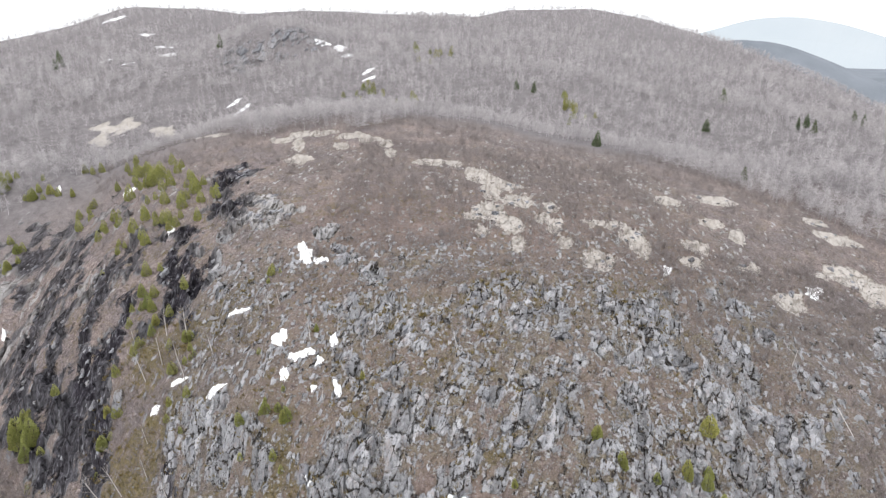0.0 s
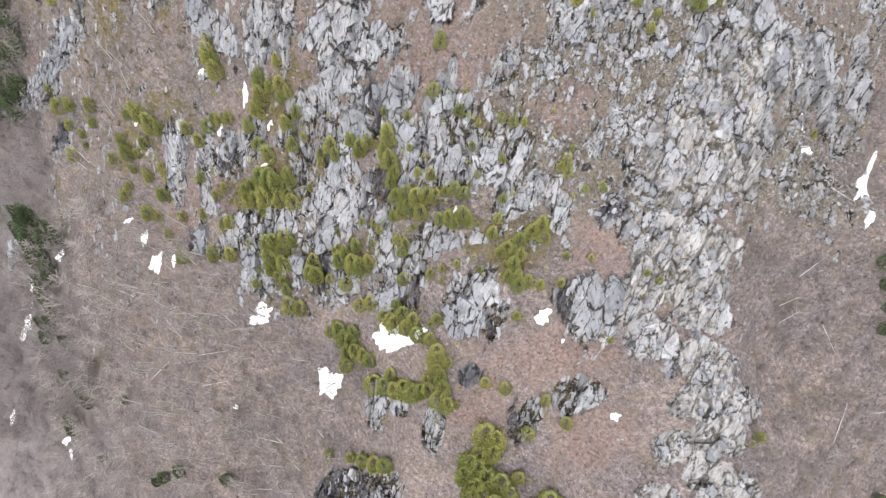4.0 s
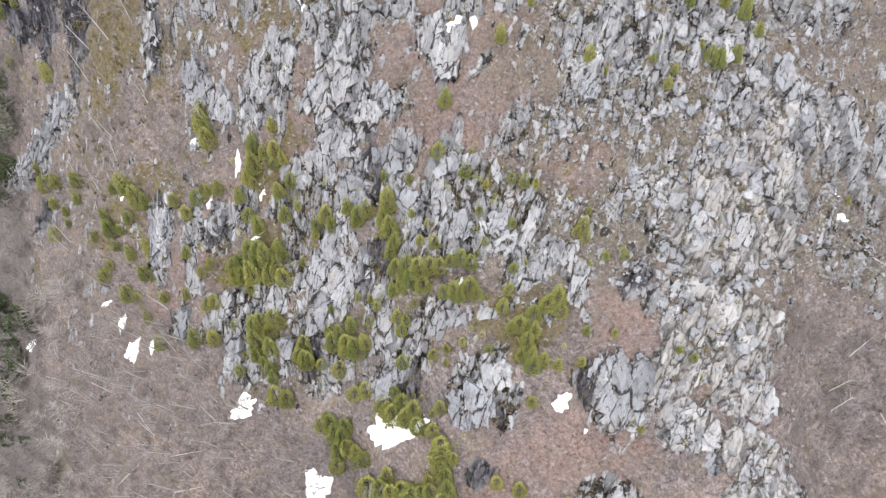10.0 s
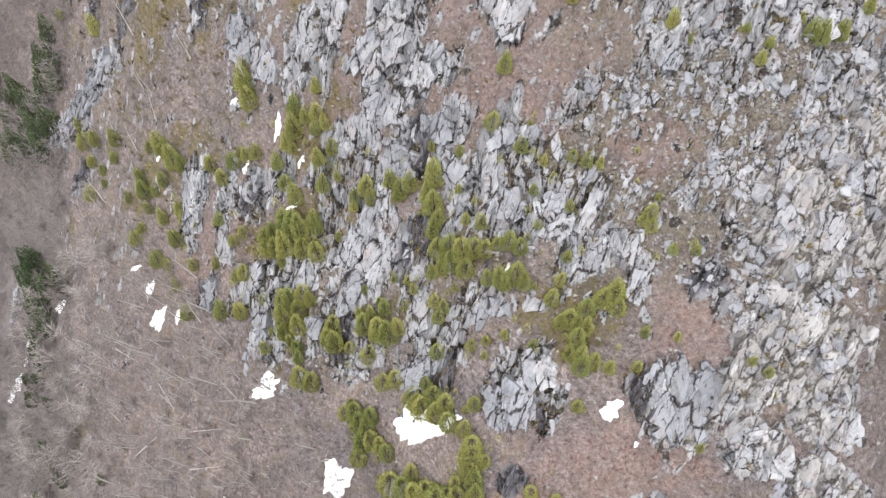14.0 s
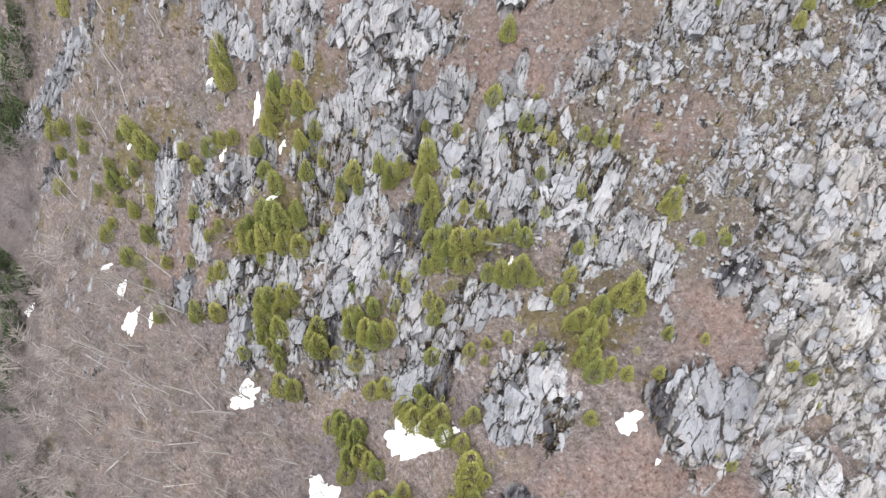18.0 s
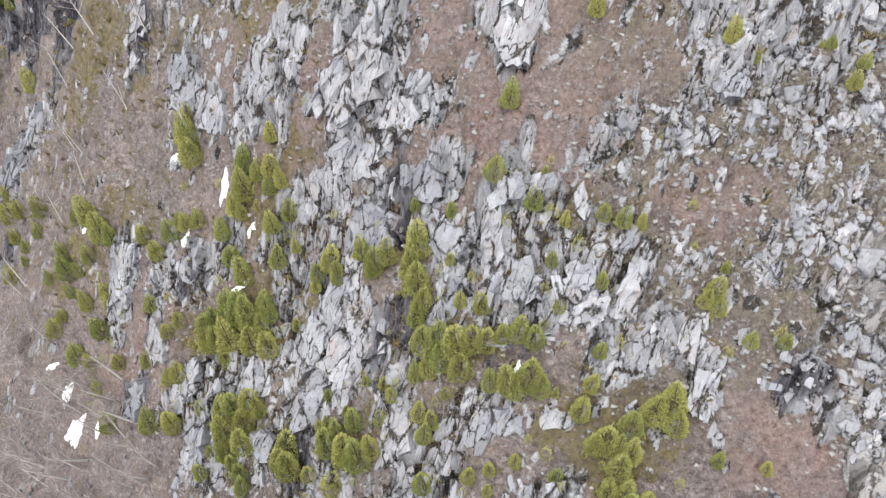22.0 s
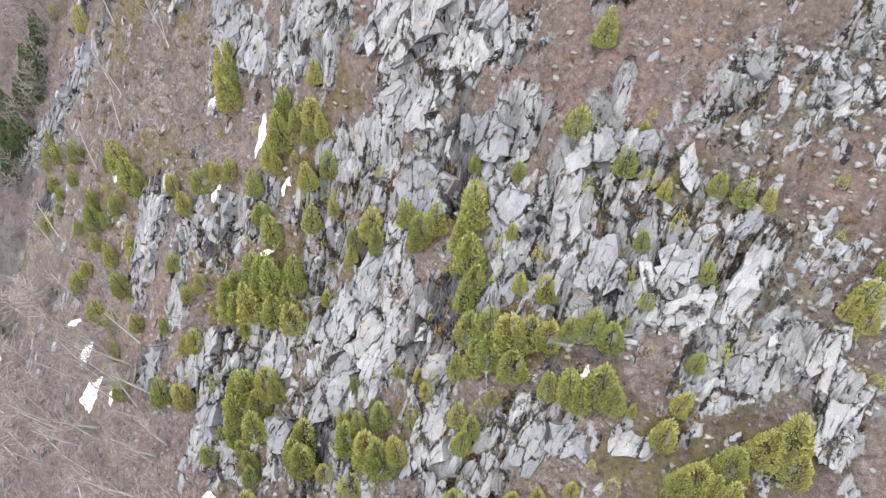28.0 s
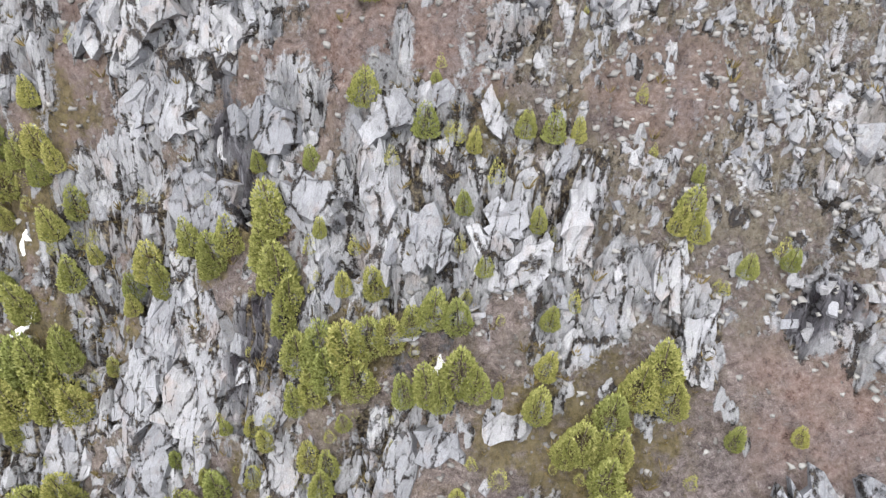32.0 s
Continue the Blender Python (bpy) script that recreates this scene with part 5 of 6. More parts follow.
# long slabs: upper end, lower end, width
SLABS_BUTTRESS = [(-17.8, 64.6, -23.1, 59.4, 3.6), (-14.0, 62.5, -16.2, 58.3, 3.3), (-16.2, 58.3, -18.1, 55.8, 3.4), (-14.5, 68.0, -14.6, 64.9, 6.5), (-1.2, 63.9, -1.4, 58.7, 2.2), (1.4, 60.2, 1.7, 57.7, 4.0), (-7.5, 64.5, -4.5, 61.6, 3.9), (-9.6, 68.8, -7.4, 65.9, 2.5), (-16.7, 72.2, -16.7, 70.2, 5.9), (-17.9, 76.4, -19.8, 73.9, 5.2), (-42.7, 87.4, -42.6, 83.4, 3.6), (-38.4, 83.8, -37.9, 80.1, 3.6), (-12.7, 73.1, -11.2, 71.2, 4.8), (-0.4, 64.8, 0.0, 63.8, 3.9), (3.0, 64.6, 3.2, 63.8, 2.5), (6.3, 63.3, 7.0, 61.6, 1.6), (11.9, 58.7, 11.3, 55.6, 1.9), (9.2, 56.8, 7.4, 55.3, 2.4), (-51.7, 74.3, -53.7, 68.2, 3.6)]
SLABS_LOWER = [(-2.4, 55.9, 4.6, 55.0, 0.9), (-46.2, 67.3, -45.7, 63.7, 3.6), (-39.9, 72.3, -41.0, 69.6, 3.6), (-49.2, 62.9, -50.6, 59.9, 3.6), (-38.4, 62.5, -42.1, 59.5, 3.6), (-27.9, 61.8, -30.1, 58.5, 3.6), (-20.9, 58.8, -22.5, 54.4, 3.2), (-9.6, 56.9, -10.8, 55.2, 2.7), (-9.7, 53.1, -10.8, 50.9, 3.6), (-0.5, 51.2, -1.8, 49.0, 2.9), (1.7, 51.0, 1.6, 49.4, 2.9), (5.9, 50.5, 6.1, 49.2, 2.9), (17.7, 51.0, 18.8, 48.6, 2.4), (17.3, 54.8, 16.7, 52.9, 2.1), (-28.4, 55.1, -27.1, 52.6, 3.3), (7.5, 58.8, 6.7, 57.6, 2.4), (-4.8, 60.1, -5.0, 58.3, 1.8), (-38.1, 58.2, -38.9, 54.3, 3.6), (-17.4, 60.3, -19.4, 58.2, 2.8)]
SLABS_FOOT = [(22.9, 42.7, 24.5, 35.6, 6.3), (26.7, 42.5, 27.5, 38.0, 2.8), (5.5, 45.5, 6.0, 36.8, 2.1), (2.3, 42.1, 3.5, 37.0, 5.6), (-6.6, 47.0, -12.0, 45.3, 3.6), (7.6, 43.6, 8.2, 40.6, 2.7), (-38.0, 57.9, -39.0, 53.4, 3.6), (32.2, 36.1, 32.0, 32.2, 4.5), (18.4, 51.5, 18.4, 48.5, 2.5), (-9.7, 54.7, -11.2, 50.2, 2.8), (-52.2, 75.1, -53.6, 68.0, 3.6), (-73.6, 96.7, -92.9, 94.7, 3.6), (-18.6, 64.1, -21.8, 59.7, 3.5), (33.8, 56.9, 34.7, 53.3, 2.6), (17.7, 68.2, 19.2, 69.3, 2.9)]
SLABS_UPPER = [(-16.1, 77.4, -19.3, 73.6, 5.9), (-41.6, 86.9, -42.3, 83.2, 6.5), (-49.6, 95.6, -50.9, 88.7, 3.4), (-36.5, 82.2, -36.3, 79.3, 3.6), (-16.2, 72.1, -16.9, 70.5, 3.6), (-11.7, 72.7, -13.1, 71.6, 3.6), (-0.6, 76.0, -0.6, 72.6, 3.6), (43.5, 62.3, 43.0, 59.6, 3.6), (39.2, 57.0, 40.0, 53.3, 3.6), (31.5, 35.0, 36.6, 31.7, 5.8), (42.5, 39.5, 44.6, 36.4, 3.6), (51.0, 73.1, 51.4, 67.3, 3.6), (48.0, 78.6, 49.1, 73.3, 3.6), (63.1, 79.7, 64.4, 75.2, 3.6)]


def rock_slab(x0, y0, x1, y1, wide, seed):
    """A long weathered slab lying on the slope, stepped along its joints, with broken sides."""
    r = np.random.default_rng(seed)
    p, q = (np.array((x, y, float(land(x, y)))) for x, y in ((x0, y0), (x1, y1)))
    mid, run = (p + q) / 2, p - q
    long = max(np.linalg.norm(run), wide * 0.6)
    gx, gy = fall(mid[0], mid[1])
    up = np.array((-float(gx), -float(gy), 1.0))
    up /= np.linalg.norm(up)
    fore = run / np.linalg.norm(run)
    fore -= up * (fore @ up)
    fore /= np.linalg.norm(fore)
    across = np.cross(fore, up)
    nu, nv = max(4, int(wide / 0.55)), max(5, int(long / 0.7))
    u, v = np.meshgrid(np.linspace(-0.5, 0.5, nu), np.linspace(-0.5, 0.5, nv), indexing="ij")
    taper = 1 - 0.35 * np.abs(v + 0.1) ** 1.5 * 2 + 0.16 * r.normal(size=nv)[None].repeat(nu, 0)
    skew = np.cumsum(r.normal(0, 0.05, nv))[None]
    a = (u * np.maximum(taper, 0.35) + skew - skew.mean() + r.normal(0, 0.025, u.shape)) * wide
    b = (v + r.normal(0, 0.22 / nv, u.shape) + 0.08 * r.normal(size=nu)[:, None]) * long
    shelf = r.uniform(-0.45, 0.45, (nu // 2 + 1, nv // 3 + 1)).repeat(2, 0).repeat(3, 1)[:nu, :nv]
    h = 0.55 + shelf * 0.9 + r.normal(0, 0.06, u.shape) + 0.5 * r.normal() * u
    bm = bmesh.new()
    def corner(i, j, drop=0.0):
        return bm.verts.new(across * a[i, j] * (1 + 0.06 * drop) + fore * b[i, j] * (1 + 0.02 * drop) + up * (h[i, j] if not drop else -1.6))
    top = [[corner(i, j) for j in range(nv)] for i in range(nu)]
    for i in range(nu - 1):
        for j in range(nv - 1):
            bm.faces.new((top[i][j], top[i + 1][j], top[i + 1][j + 1], top[i][j + 1]))
    rim = [(i, 0) for i in range(nu)] + [(nu - 1, j) for j in range(1, nv)] + [(i, nv - 1) for i in range(nu - 2, -1, -1)] + [(0, j) for j in range(nv - 2, 0, -1)]
    foot = [corner(i, j, 1.0) for i, j in rim]
    for k in range(len(rim)):
        n = (k + 1) % len(rim)
        bm.faces.new((top[rim[k][0]][rim[k][1]], foot[k], foot[n], top[rim[n][0]][rim[n][1]]))
    bmesh.ops.recalc_face_normals(bm, faces=bm.faces)
    ob = part("rock_slab", bm, ROCK, None, "long slab of pale blue-grey schist standing proud of the slope" if long > 1.8 * wide else "broad block of pale grey schist set in the ledges")
    ob.location = mid
    tagged(ob, category="rock", group="slabs of the cliff")


for k, row in enumerate(SLABS_BUTTRESS + SLABS_LOWER + SLABS_FOOT + SLABS_UPPER):
    rock_slab(*row, 500 + k)


# ---- snow left in the hollows ----
def snow_patch(x, y, a, b, skew, seed):
    r = np.random.default_rng(seed)
    rings, spokes = 7, 56
    wave = [(k, r.uniform(0.18, 0.42) / k**0.8, r.uniform(0, 6.3)) for k in (2, 3, 4, 5, 7, 9, 12, 16)]
    t = np.arange(spokes) * 2 * math.pi / spokes
    edge = np.maximum(0.88 + sum(w * np.cos(k * t + p) for k, w, p in wave), 0.34)
    pts = [(x, y, 1.0)]
    for q in range(1, rings + 1):
        f = q / rings
        v = np.sin(t) * edge * f
        for px, py in zip(x + np.cos(t) * edge * f * a + skew * v, y + v * b):
            pts.append((px, py, 1 - f**3))
    pts = np.array(pts)
    z = ground(pts[:, 0], pts[:, 1])
    level = np.array([np.percentile(z[np.argsort(np.hypot(pts[:, 0] - p[0], pts[:, 1] - p[1]))[:24]], 60) for p in pts])
    z = np.where(pts[:, 2] > 0.05, np.maximum(z, level) + 0.10 + 0.28 * pts[:, 2], z - 0.12)
    bm = bmesh.new()
    vs = [bm.verts.new((p[0] - x, p[1] - y, h - z[0])) for p, h in zip(pts, z)]
    for k in range(spokes):
        n = (k + 1) % spokes
        bm.faces.new((vs[0], vs[1 + k], vs[1 + n]))
        for q in range(rings - 1):
            o = 1 + q * spokes
            bm.faces.new((vs[o + k], vs[o + spokes + k], vs[o + spokes + n], vs[o + n]))
    ob = part("snow_patch", bm, SNOW, None, "ragged patch of old white snow lying on the slope", True)
    ob.location = (x, y, z[0])
    tagged(ob, category="snow", group="snow patches")


for k, row in enumerate(SNOW_FACE_A + SNOW_FACE_B + SNOW_TOP_A + SNOW_TOP_B + SNOW_GULLY):
    x, y, a, b, skew = row
    grow = 0.92 if row in SNOW_FACE_A[2:5] else 0.85
    snow_patch(x, y, a * grow, b * grow, skew, 300 + k)


# ---- evergreens ----
def tuft(bm, at, out, size, r):
    """A spray of foliage: a small bent leaf of two faces."""
    a = Vector(out).normalized()
    b = a.cross(Vector((r.uniform(-1, 1), r.uniform(-1, 1), r.uniform(-1, 1)))).normalized()
    c = a.cross(b)
    tip = at + a * size
    p, q = at + b * size * 0.3 + a * size * 0.35, at - b * size * 0.3 + a * size * 0.35
    m = at + a * size * 0.45 + c * size * 0.12
    vs = [bm.verts.new(w) for w in (at, p, tip, q, m)]
    for f in ((0, 1, 4), (1, 2, 4), (2, 3, 4), (3, 0, 4)):
        bm.faces.new([vs[k] for k in f])


def evergreen(kind, seed, wide, foliage, tufts=420, sharp=1.0):
    """A conifer one metre high: trunk, and a crown of many sprays with gaps."""
    r = random.Random(seed)
    tree = empty(kind)
    bm = bmesh.new()
    v, f = prism((0, 0, -0.12), (r.uniform(-0.02, 0.02), 0, 0.92), 0.032, 0.006, 5)
    vs = [bm.verts.new(p) for p in v]
    for q in f:
        bm.faces.new([vs[k] for k in q])
    part("trunk", bm, CEDAR_BARK, tree)
    bm = bmesh.new()
    lobes = [(r.uniform(0, 6.28), r.uniform(0.55, 1.15)) for _ in range(9)]
    for k in range(tufts):
        h = 1 - math.sqrt(r.random()) * 0.97
        t = r.uniform(0, 2 * math.pi)
        lobe = 0.62 + 0.38 * max(w * math.cos(t - p + h * 5) for p, w in lobes)
        full = wide * (1 - h) ** sharp * (1.0 if h > 0.14 else 0.55 + 3.2 * h) * lobe + 0.012
        d = full * r.uniform(0.45, 1.0) ** 0.5
        at = Vector((math.cos(t) * d, math.sin(t) * d, h * 0.97 + r.uniform(-0.02, 0.02)))
        out = (math.cos(t) * 1.0 + r.uniform(-0.4, 0.4), math.sin(t) * 1.0 + r.uniform(-0.4, 0.4), r.uniform(1.0, 3.0))
        tuft(bm, at, out, r.uniform(0.05, 0.085) * (1.2 - 0.4 * h), r)
    part("crown", bm, foliage, tree)
    return tree


CEDARS = [evergreen("cedar", k, (0.26, 0.30, 0.35, 0.39, 0.28, 0.33)[k], CEDAR, 1500, 0.40 + 0.06 * k) for k in range(6)]
SPRUCES = [evergreen("spruce", 20 + k, (0.24, 0.28, 0.31)[k], SPRUCE, 800, 0.95) for k in range(3)]


def stand(models, rows, label, category, group, slim=1.0, tall=1.15, young=0.0):
    rows = rows + [(x + rng.normal(0, 0.9), y + rng.normal(0, 0.7), h * rng.uniform(0.4, 0.7)) for x, y, h in rows if rng.random() < young]
    for x, y, h in rows:
        model = models[rng.integers(len(models))]
        h *= tall * rng.uniform(0.88, 1.15)
        wide = h * slim * rng.uniform(0.85, 1.1)
        gx, gy = fall(x, y)
        m = pose(x, y, float(ground(x, y)) - 0.02 * h, -4 * min(max(gy, 0), 1.2), rng.normal(0, 4), rng.uniform(0, 360))
        ob = copy_thing(model, m)
        ob.scale = (wide, wide, h)
        tagged(ob, label, category, group)


for rows in CEDAR_GROUPS:
    stand(CEDARS, rows, "bushy yellow-green cedar rooted on a rock ledge", "conifer", "cedars on the cliff", 1.08, 1.06 if rows in (FOOT_CEDARS, FOOT_CEDARS_LOW, FOOT_CEDARS_MORE, CLIFF_CEDARS_GULLY_EDGE, CLIFF_CEDARS_EAST_HOLLOW) else 1.12, 0.05)
stand(SPRUCES, GULLY_EVERGREENS + GULLY_EVERGREENS_FAR + GULLY_EVERGREENS_DARK, "dark green conifer in the gully", "conifer", "gully conifers")
# dark conifers standing alone in the far woods: bearing, distance, height
FAR_CONIFERS = [(13.7, 286, 7), (25.9, 266, 5), (23.5, 480, 9), (22.5, 394, 7), (-30.1, 655, 11), (-30.5, 640, 9), (29.1, 428, 8), (30.3, 430, 8), (29.7, 440, 7), (6.5, 411, 6), (8.0, 412, 6), (-18.5, 560, 10), (33.5, 520, 9), (32.8, 515, 8)]
stand(SPRUCES, [(d * math.sin(radians(a)), d * math.cos(radians(a)), h) for a, d, h in FAR_CONIFERS], "dark spruce standing above leafless woods", "conifer", "spruces in the woods")
PINE_GROVE = [(rng.normal(a, 1.0), rng.normal(d, 14), rng.uniform(3, 5.5)) for a, d, n in ((11.3, 383, 12), (-6.8, 366, 9), (-3.5, 345, 5), (-1.2, 515, 9)) for _ in range(n)]
stand(CEDARS, [(d * math.sin(radians(a)), d * math.cos(radians(a)), h) for a, d, h in PINE_GROVE], "green conifer in a grove on the plateau", "conifer", "pines on the plateau")
# snow on the mountain: bearing, distance, half width, half depth
for k, (a, d, w, l) in enumerate([(-10.3, 540, 6, 8), (-8.8, 540, 5, 10), (-8.1, 522, 6, 6), (-6.4, 420, 3, 9), (-6.3, 400, 3, 5), (-25.9, 897, 13, 16), (-23.9, 750, 6, 12), (-22.8, 690, 7, 8), (-22.5, 629, 9, 6), (-25.5, 600, 3, 6), (-17.8, 413, 3, 8), (-17.3, 390, 3, 9), (-27, 640, 3, 7)]):
    snow_patch(d * math.sin(radians(a)), d * math.cos(radians(a)), w, l, 2, 800 + k)
# young cedars too small and many to count, on the foot of the cliff and the ledges
seedling, grown = [], []
for k in range(7):
    tree = evergreen("cedar", 60 + k, 0.3 + 0.03 * (k % 4), CEDAR, 330 if k < 4 else 800, 0.7)
    crown = [o.data for o in tree.children if o.name.startswith("crown")][0]
    v = np.zeros(len(crown.vertices) * 3)
    crown.vertices.foreach_get("co", v)
    (seedling if k < 4 else grown).append((v.reshape(-1, 3), np.array([p.vertices[:] for p in crown.polygons])))
    for o in (*tree.children_recursive, tree):
        bpy.data.objects.remove(o)
rows = [r for group in (FOOT_CEDARS, FOOT_CEDARS_LOW, CLIFF_CEDARS_GULLY_EDGE) for r in group for _ in range(2)] + [r for group in CEDAR_GROUPS[:6] + [LEDGE_CEDARS_MORE, BUSHY_CEDARS] for r in group]
x, y = np.array([r[:2] for r in rows]).T + rng.normal(0, 2.0, (2, len(rows)))
places = np.stack([x, y, ground(x, y)], -1)
tagged(scattered("young_cedars", seedling, places, rng.uniform(0, 6.28, len(x)), rng.uniform(0.7, 2.0, len(x)), rng.normal(0, 0.05, (len(x), 2)), CEDAR), "small yellow-green young cedars between the ledges", "conifers", kind="stuff")
rows = np.array([r for r in WEST_SHOULDER_CEDARS + WEST_SHOULDER_CEDARS_LOW[:20] for _ in range(3)])
x, y = rows[:, 0] + rng.normal(0, 2.6, len(rows)), rows[:, 1] + rng.normal(0, 4.0, len(rows))
places = np.stack([x, y, ground(x, y) - 0.1], -1)
tagged(scattered("shoulder_cedars", grown, places, rng.uniform(0, 6.28, len(x)), rows[:, 2] * rng.uniform(0.6, 1.2, len(x)), rng.normal(0, 0.05, (len(x), 2)), CEDAR), "stand of yellow-green cedars on the dark gully shoulder", "conifers", kind="stuff")
for model in CEDARS + SPRUCES:
    for o in (*model.children_recursive, model):
        bpy.data.objects.remove(o)


# ---- bare broadleaf trees, thickets and stones ----
def bare_tree(seed, limbs=10, twigs=4, sides=4):
    """A leafless tree one metre high: corners and faces of its trunk and of its branches."""
    r = random.Random(seed)
    bend = np.array((r.uniform(-0.08, 0.08), r.uniform(-0.08, 0.08), 0))
    knees = [np.array((0, 0, -0.04)), np.array((0, 0, 0.45)) + bend * 0.4, np.array((0, 0, 0.98)) + bend]
    thick = [0.024, 0.018, 0.007]
    trunk = [prism(knees[k], knees[k + 1], thick[k], thick[k + 1], sides) for k in (0, 1)]
    out = []
    for _ in range(limbs):
        h = r.uniform(0.34, 0.95)
        base = knees[1] * (1 - h) / 0.55 + knees[2] * (h - 0.45) / 0.53 if h > 0.45 else knees[1] * h / 0.45
        t, reach = r.uniform(0, 6.28), r.uniform(0.18, 0.36) * (1.3 - h * 0.75)
        end = base + np.array((math.cos(t) * reach, math.sin(t) * reach, reach * r.uniform(0.7, 1.5)))
        out.append(prism(base, end, 0.0075, 0.003))
        for _ in range(twigs):
            f = r.uniform(0.35, 1.0)
            root = base + (end - base) * f
            t2 = t + r.uniform(-1.1, 1.1)
            n = reach * r.uniform(0.3, 0.6)
            out.append(prism(root, root + np.array((math.cos(t2) * n, math.sin(t2) * n, n * r.uniform(0.5, 1.5))), 0.004, 0.0016))
    return gather(trunk), gather(out)


def spike(p, q, r):
    """A twig: three faces that run to a point."""
    v, _ = prism(p, q, r, r * 0.1)
    return np.vstack([v[:3], np.asarray(q, float)[None]]), np.array([(0, 1, 3), (1, 2, 3), (2, 0, 3)])


def thicket(seed, stems=8):
    """Brushwood one metre high: thin forking stems from one stool."""
    r = random.Random(seed)
    out = []
    for _ in range(stems):
        t, lean = r.uniform(0, 6.28), r.uniform(0.1, 0.8)
        a = np.array((math.cos(t) * 0.08, math.sin(t) * 0.08, -0.05))
        e = a + np.array((math.cos(t) * lean, math.sin(t) * lean, r.uniform(0.7, 1.1)))
        out.append(spike(a, e, 0.016))
        for _ in range(2):
            root = a + (e - a) * r.uniform(0.3, 0.7)
            out.append(spike(root, root + np.array((r.uniform(-0.35, 0.35), r.uniform(-0.35, 0.35), r.uniform(0.1, 0.4))), 0.009))
    return gather(out)


def wood_tree(seed, twigs=30):
    """A leafless forest tree one metre high, seen from far off: a trunk and a rounded crown of twigs."""
    r = random.Random(seed)
    out = [spike((0, 0, -0.05), (r.uniform(-0.05, 0.05), r.uniform(-0.05, 0.05), 0.9), 0.013)]
    for _ in range(twigs):
        h, t = r.uniform(0.2, 0.8), r.uniform(0, 6.28)
        reach = r.uniform(0.16, 0.42) * (1.3 - 0.8 * h)
        root = np.array((math.cos(t) * reach * 0.15, math.sin(t) * reach * 0.15, h))
        out.append(spike(root, root + np.array((math.cos(t) * reach, math.sin(t) * reach, r.uniform(0.02, 0.26))), 0.010))
    return gather(out)


def stone_model(seed):
    r = np.random.default_rng(seed)
    v = np.array([(a, b, c) for a in (-1, 1) for b in (-1, 1) for c in (-1, 1)], float) * (0.5, 0.4, 0.28)
    v += r.uniform(-0.16, 0.16, v.shape)
    return v, np.array([(0, 1, 3, 2), (4, 6, 7, 5), (0, 4, 5, 1), (2, 3, 7, 6), (0, 2, 6, 4), (1, 5, 7, 3)])


def spread(count, x0, x1, y0, y1, keep):
    """Random places in a stretch of the plan, kept with the chance that keep gives."""
    x, y = rng.uniform(x0, x1, count), rng.uniform(y0, y1, count)
    k = rng.random(count) < keep(x, y)
    return x[k], y[k]


def upright(name, models, x, y, low, high, material, lean=0.12, down=0.0, sink=0.0):
    n = len(x)
    places = np.stack([x, y, ground(x, y) - sink], -1)
    leans = rng.normal(0, lean, (n, 2))
    if down:
        gx, gy = fall(x, y)
        leans -= np.stack([gx, gy], -1) * down
    return scattered(name, models, places, rng.uniform(0, 6.28, n), rng.uniform(low, high, n), leans, material)


def leafy(x, y):
    return np.clip(1 - 1.6 * sample(bare, x, y), 0, 1)


def hollow(x, y):
    """The wooded gully below the west end of the cliff."""
    return leafy(x, y) * smooth((-0.62 * x + 30 - y) / 8 + 0.5) * (land(x, y) < 62)


TREES = [bare_tree(k) for k in range(8)]
for k in range(8):
    (tv, tf), (bv, bf) = TREES[k]
    tree = empty("bare_tree")
    for name, v, f, bark in (("trunk", tv, tf, PALE_BARK), ("crown", bv, bf, TWIG_BARK)):
        ob = new(name, sheet(name, v, f, bark))
        ob.parent = tree
    TREES[k] = tree


def grove(x, y, low, high, label, group, down=0.0):
    for px, py in zip(x, y):
        gx, gy = fall(px, py)
        h = rng.uniform(low, high)
        m = pose(px, py, float(ground(px, py)), 57 * down * float(gy) + rng.normal(0, 5), -57 * down * float(gx) + rng.normal(0, 5), rng.uniform(0, 30))
        ob = copy_thing(TREES[rng.integers(8)], m)
        ob.scale = (h, h, h)
        tagged(ob, label, "bare tree", group)


x, y = spread(900, -112, -22, 14, 74, lambda x, y: 0.46 * hollow(x, y))
order = np.argsort(-x)
x, y = x[order], y[order]
far_birches = x[180:], y[180:]
x, y = x[:180], y[:180]
grove(x, y, 5.0, 9.0, "leafless pale-barked birch on brown leaf litter", "birches of the gully", 0.22)
x, y = spread(80, -82, -40, 78, 128, lambda x, y: 0.5 * leafy(x, y) * (x + 0.4 * y < 2))
grove(x, y, 4, 7, "slender leafless tree on the steep litter slope", "trees of the west slope", 0.12)
x, y = spread(70, 56, 120, 12, 120, lambda x, y: 0.45 * leafy(x, y))
grove(x, y, 2.8, 5, "leafless grey tree on the slope past the rock rib", "trees of the east slope", 0.14)
x, y = spread(60, -35, 20, 84, 118, lambda x, y: 0.35 * leafy(x, y))
grove(x, y, 2.5, 4.5, "small leafless tree among upper outcrops", "trees of the upper slope", 0.08)
for model in TREES:
    for o in (*model.children_recursive, model):
        bpy.data.objects.remove(o)

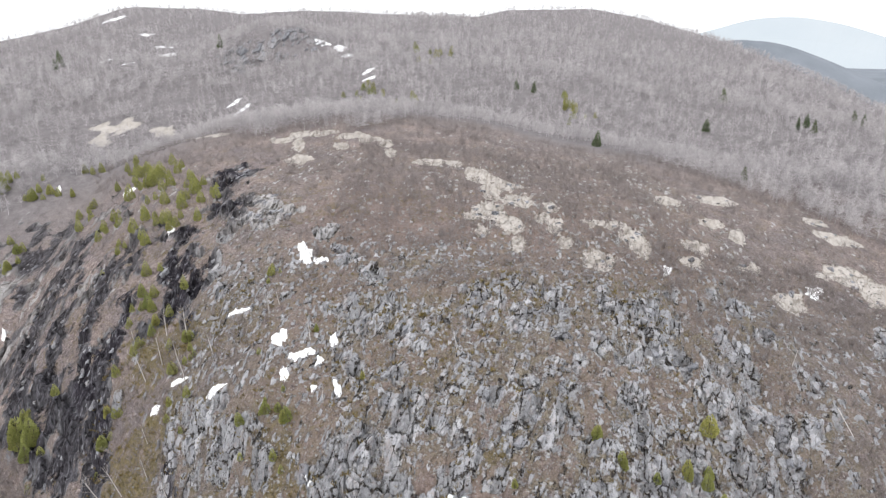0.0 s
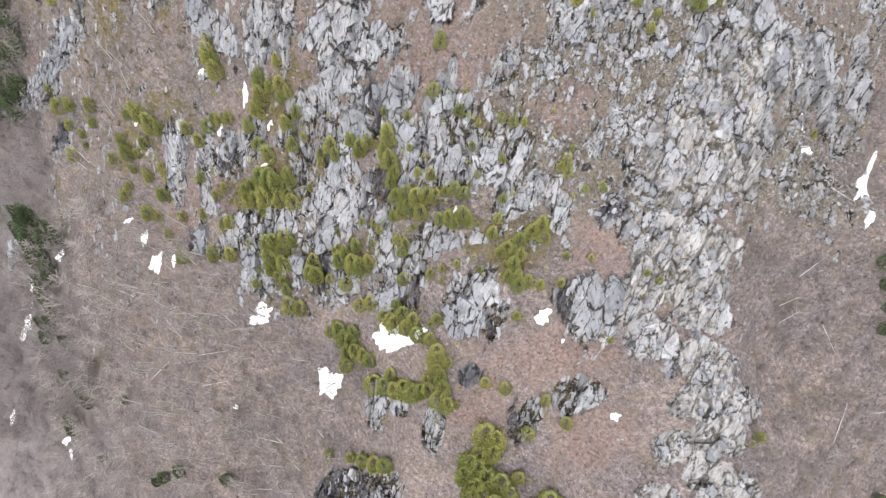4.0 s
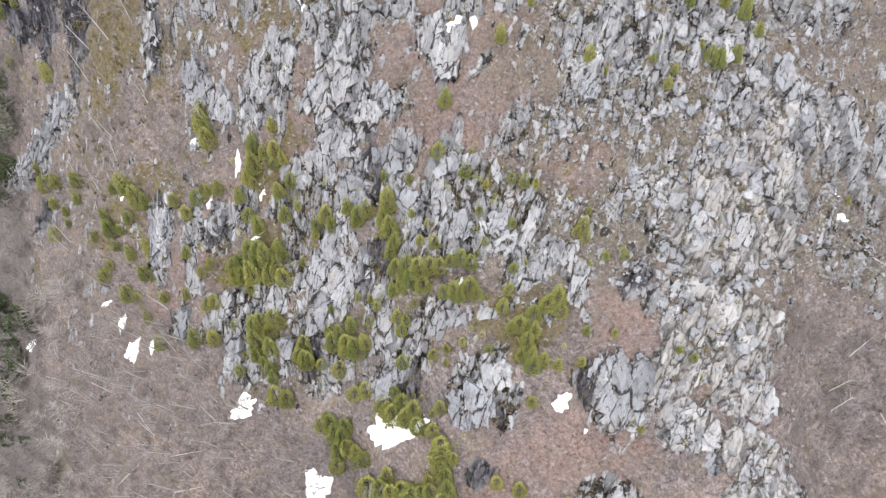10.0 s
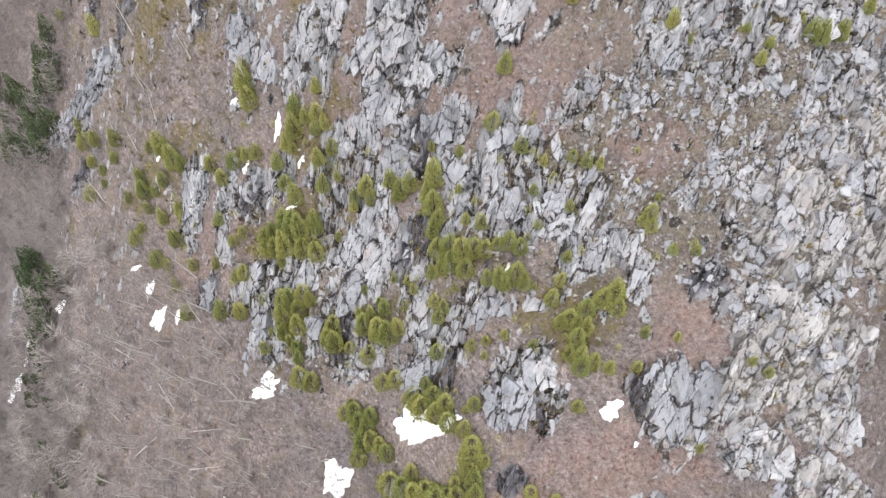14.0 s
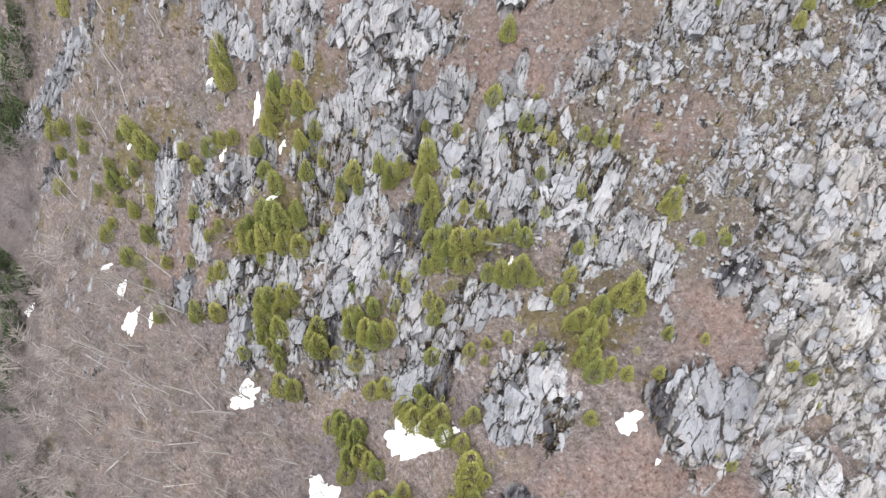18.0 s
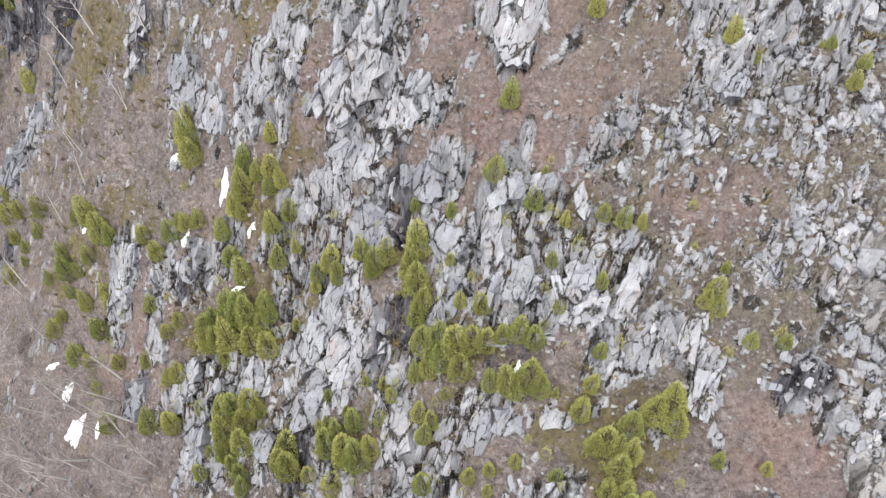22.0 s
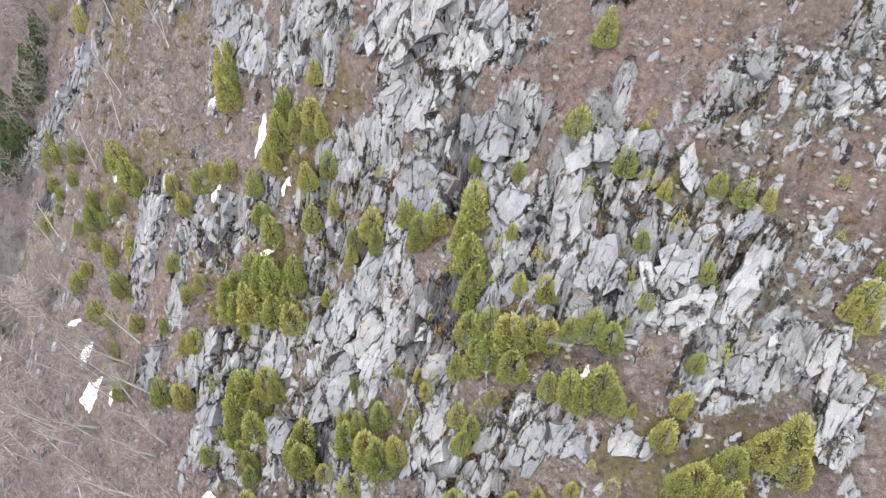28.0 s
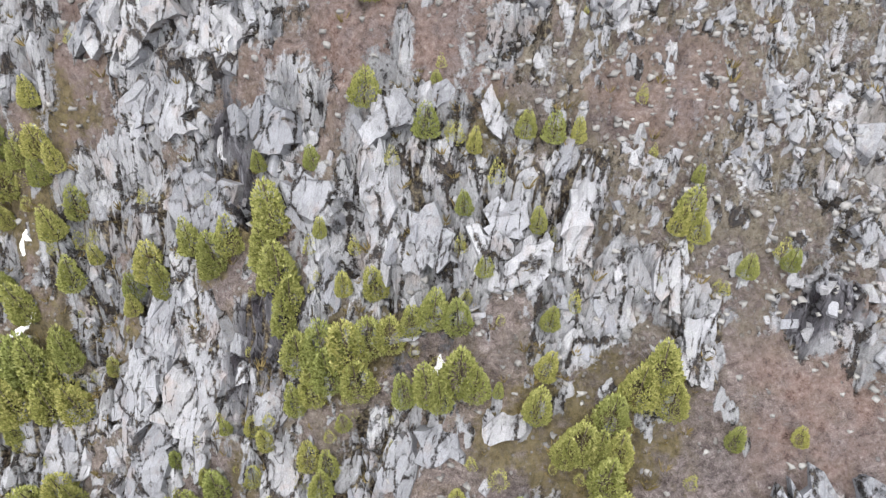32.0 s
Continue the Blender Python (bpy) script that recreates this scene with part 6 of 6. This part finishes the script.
BRUSH = [thicket(k) for k in range(6)]
x, y = spread(8500, -135, -15, 8, 120, lambda x, y: 0.85 * np.maximum(hollow(x, y), 0.8 * leafy(x, y) * (x < -38)))
tagged(upright("gully_brushwood", BRUSH, x, y, 1.0, 2.8, TWIGS, 0.2, 0.15), "grey-brown leafless brushwood filling the gully", "brushwood", kind="stuff")
x, y = spread(6500, 48, 135, 8, 150, lambda x, y: 0.9 * leafy(x, y))
tagged(upright("slope_brushwood", BRUSH, x, y, 1.2, 3.2, TWIGS, 0.2, 0.15), "leafless brushwood on the slope past the rib", "brushwood", kind="stuff")
x, y = spread(4200, -45, 50, 10, 125, lambda x, y: 0.8 * leafy(x, y))
tagged(upright("cliff_brushwood", BRUSH, x, y, 0.5, 1.3, TWIGS, 0.2, 0.1), "low leafless shrubs on the ledges", "shrubs", kind="stuff")
x, y = spread(6000, -140, 150, 118, 262, lambda x, y: 0.9 * leafy(x, y))
tagged(upright("summit_brushwood", BRUSH, x, y, 1.2, 3.4, TWIGS, 0.15), "brown scrub on the domed summit", "shrubs", kind="stuff")

STONES = [stone_model(k) for k in range(10)]
x, y = spread(42000, -60, 125, 20, 170, lambda x, y: 0.08 + 0.8 * np.clip(sample(stony, x, y) * (1 - 1.2 * sample(bare, x, y)) + sample(scree, x, y) + 0.4 * sample(field, x, y), 0, 1))
tagged(upright("loose_stones", STONES, x, y, 0.15, 0.55, STONE, 0.3, 0.0, 0.06), "small pale stones scattered over litter and ledges", "stones", kind="stuff")

# ---- woods on the plateau and the mountain ----
n = 17000
r = 225 * (1080 / 225) ** (rng.random(n) ** 0.9)
bearing = np.radians(rng.uniform(-44, 44, n))
x, y = r * np.sin(bearing), r * np.cos(bearing)
k = ((r > 262 + 30 * np.sin(bearing * 9)) | (x > 90 + 0.3 * (300 - y)) | (x < -175)) & (sample(dome, x, y) < 0.2)
x, y, r = x[k], y[k], r[k]
WOOD = [wood_tree(40 + seed) for seed in range(8)]
for name, k, low, high, label in (("plateau_woods", r < 450, 4.5, 8.0, "grey leafless woods on the plateau behind the summit"), ("mountain_woods", r >= 450, 7.0, 11.0, "grey leafless woods covering the mountain behind")):
    places = np.stack([x[k], y[k], ground(x[k], y[k])], -1)
    count = len(places)
    tagged(scattered(name, WOOD, places, rng.uniform(0, 6.28, count), rng.uniform(low, high, count), rng.normal(0, 0.06, (count, 2)), WOODS), label, "woods", kind="stuff")
tagged(upright("birch_wood", WOOD, *far_birches, 5.0, 9.0, TWIG_BARK, 0.08, 0.15), "pale leafless birches filling the gully", "birches", kind="stuff")
x, y = spread(900, -150, -88, 40, 125, lambda x, y: 0.8 * leafy(x, y))
tagged(upright("gully_woods", WOOD, x, y, 5.0, 8.0, TWIGS, 0.08, 0.1), "grey leafless woods in the side gully", "woods", kind="stuff")
x, y = spread(2600, -28, 62, 118, 215, lambda x, y: 0.8 * leafy(x, y))
tagged(upright("summit_saplings", WOOD, x, y, 1.8, 3.6, TWIGS, 0.1), "thin leafless saplings crowding the summit", "saplings", kind="stuff")

# ---- tufts of dry grass and moss on the ledges ----
def grass_tuft(seed):
    r = random.Random(seed)
    out = []
    for _ in range(16):
        t, lean = r.uniform(0, 6.28), r.uniform(0.2, 1.1)
        a = np.array((math.cos(t) * 0.22, math.sin(t) * 0.22, -0.05))
        out.append(prism(a, a + np.array((math.cos(t) * lean * 0.5, math.sin(t) * lean * 0.5, r.uniform(0.4, 0.8))), 0.075, 0.02))
    return gather(out)


x, y = spread(7000, -75, 50, 30, 125, lambda x, y: 0.75 * np.clip(1.2 * sample(moss, x, y) + 0.35 * sample(stony, x, y) * (ripple(x, y, 5, 66) > 0.2) + 0.2 * sample(patch, x, y), 0, 1))
tagged(upright("ledge_grass", [grass_tuft(k) for k in range(6)], x, y, 0.35, 0.95, GRASS, 0.2), "olive and straw tufts of dry grass on the ledges", "grass", kind="stuff")


# ---- fallen trunks ----
def fallen_log(x, y, turn, length, thick):
    bm = bmesh.new()
    dx, dy = math.cos(radians(turn)), math.sin(radians(turn))
    ends = [(x + dx * length * f, y + dy * length * f) for f in (-0.5, 0.0, 0.5)]
    pts = [np.array((px, py, float(ground(px, py)) + thick * 1.2)) for px, py in ends]
    pts[1][2] = max(pts[1][2], (pts[0][2] + pts[2][2]) / 2)
    base = pts[1].copy()
    for p, q, a, b in ((pts[0], pts[1], thick, thick * 0.8), (pts[1], pts[2], thick * 0.8, thick * 0.3)):
        v, f = prism(p - base, q - base, a, b, 7)
        vs = [bm.verts.new(w) for w in v]
        for k in f:
            bm.faces.new([vs[n] for n in k])
        if a == thick:
            bm.faces.new(vs[6::-1])
    log = part("fallen_log", bm, PALE_BARK, None, "bleached fallen trunk lying on the leaf litter", True)
    log.location = base
    tagged(log, category="log", group="fallen logs")
    for s in (-0.15, 0.1, 0.25):
        bm = bmesh.new()
        at = np.array((dx, dy, 0)) * length * s
        at[2] = np.interp(s, (-0.5, 0, 0.5), [p[2] - base[2] for p in pts])
        v, f = prism(at, at + np.array((dy * rng.choice((-1, 1)), -dx * 0.8, rng.uniform(0.3, 1.0))) * length * 0.14, thick * 0.35, thick * 0.1, 4)
        vs = [bm.verts.new(w) for w in v]
        for k in f:
            bm.faces.new([vs[n] for n in k])
        part("branch", bm, PALE_BARK, log)


for row in FALLEN_LOGS:
    fallen_log(*row)
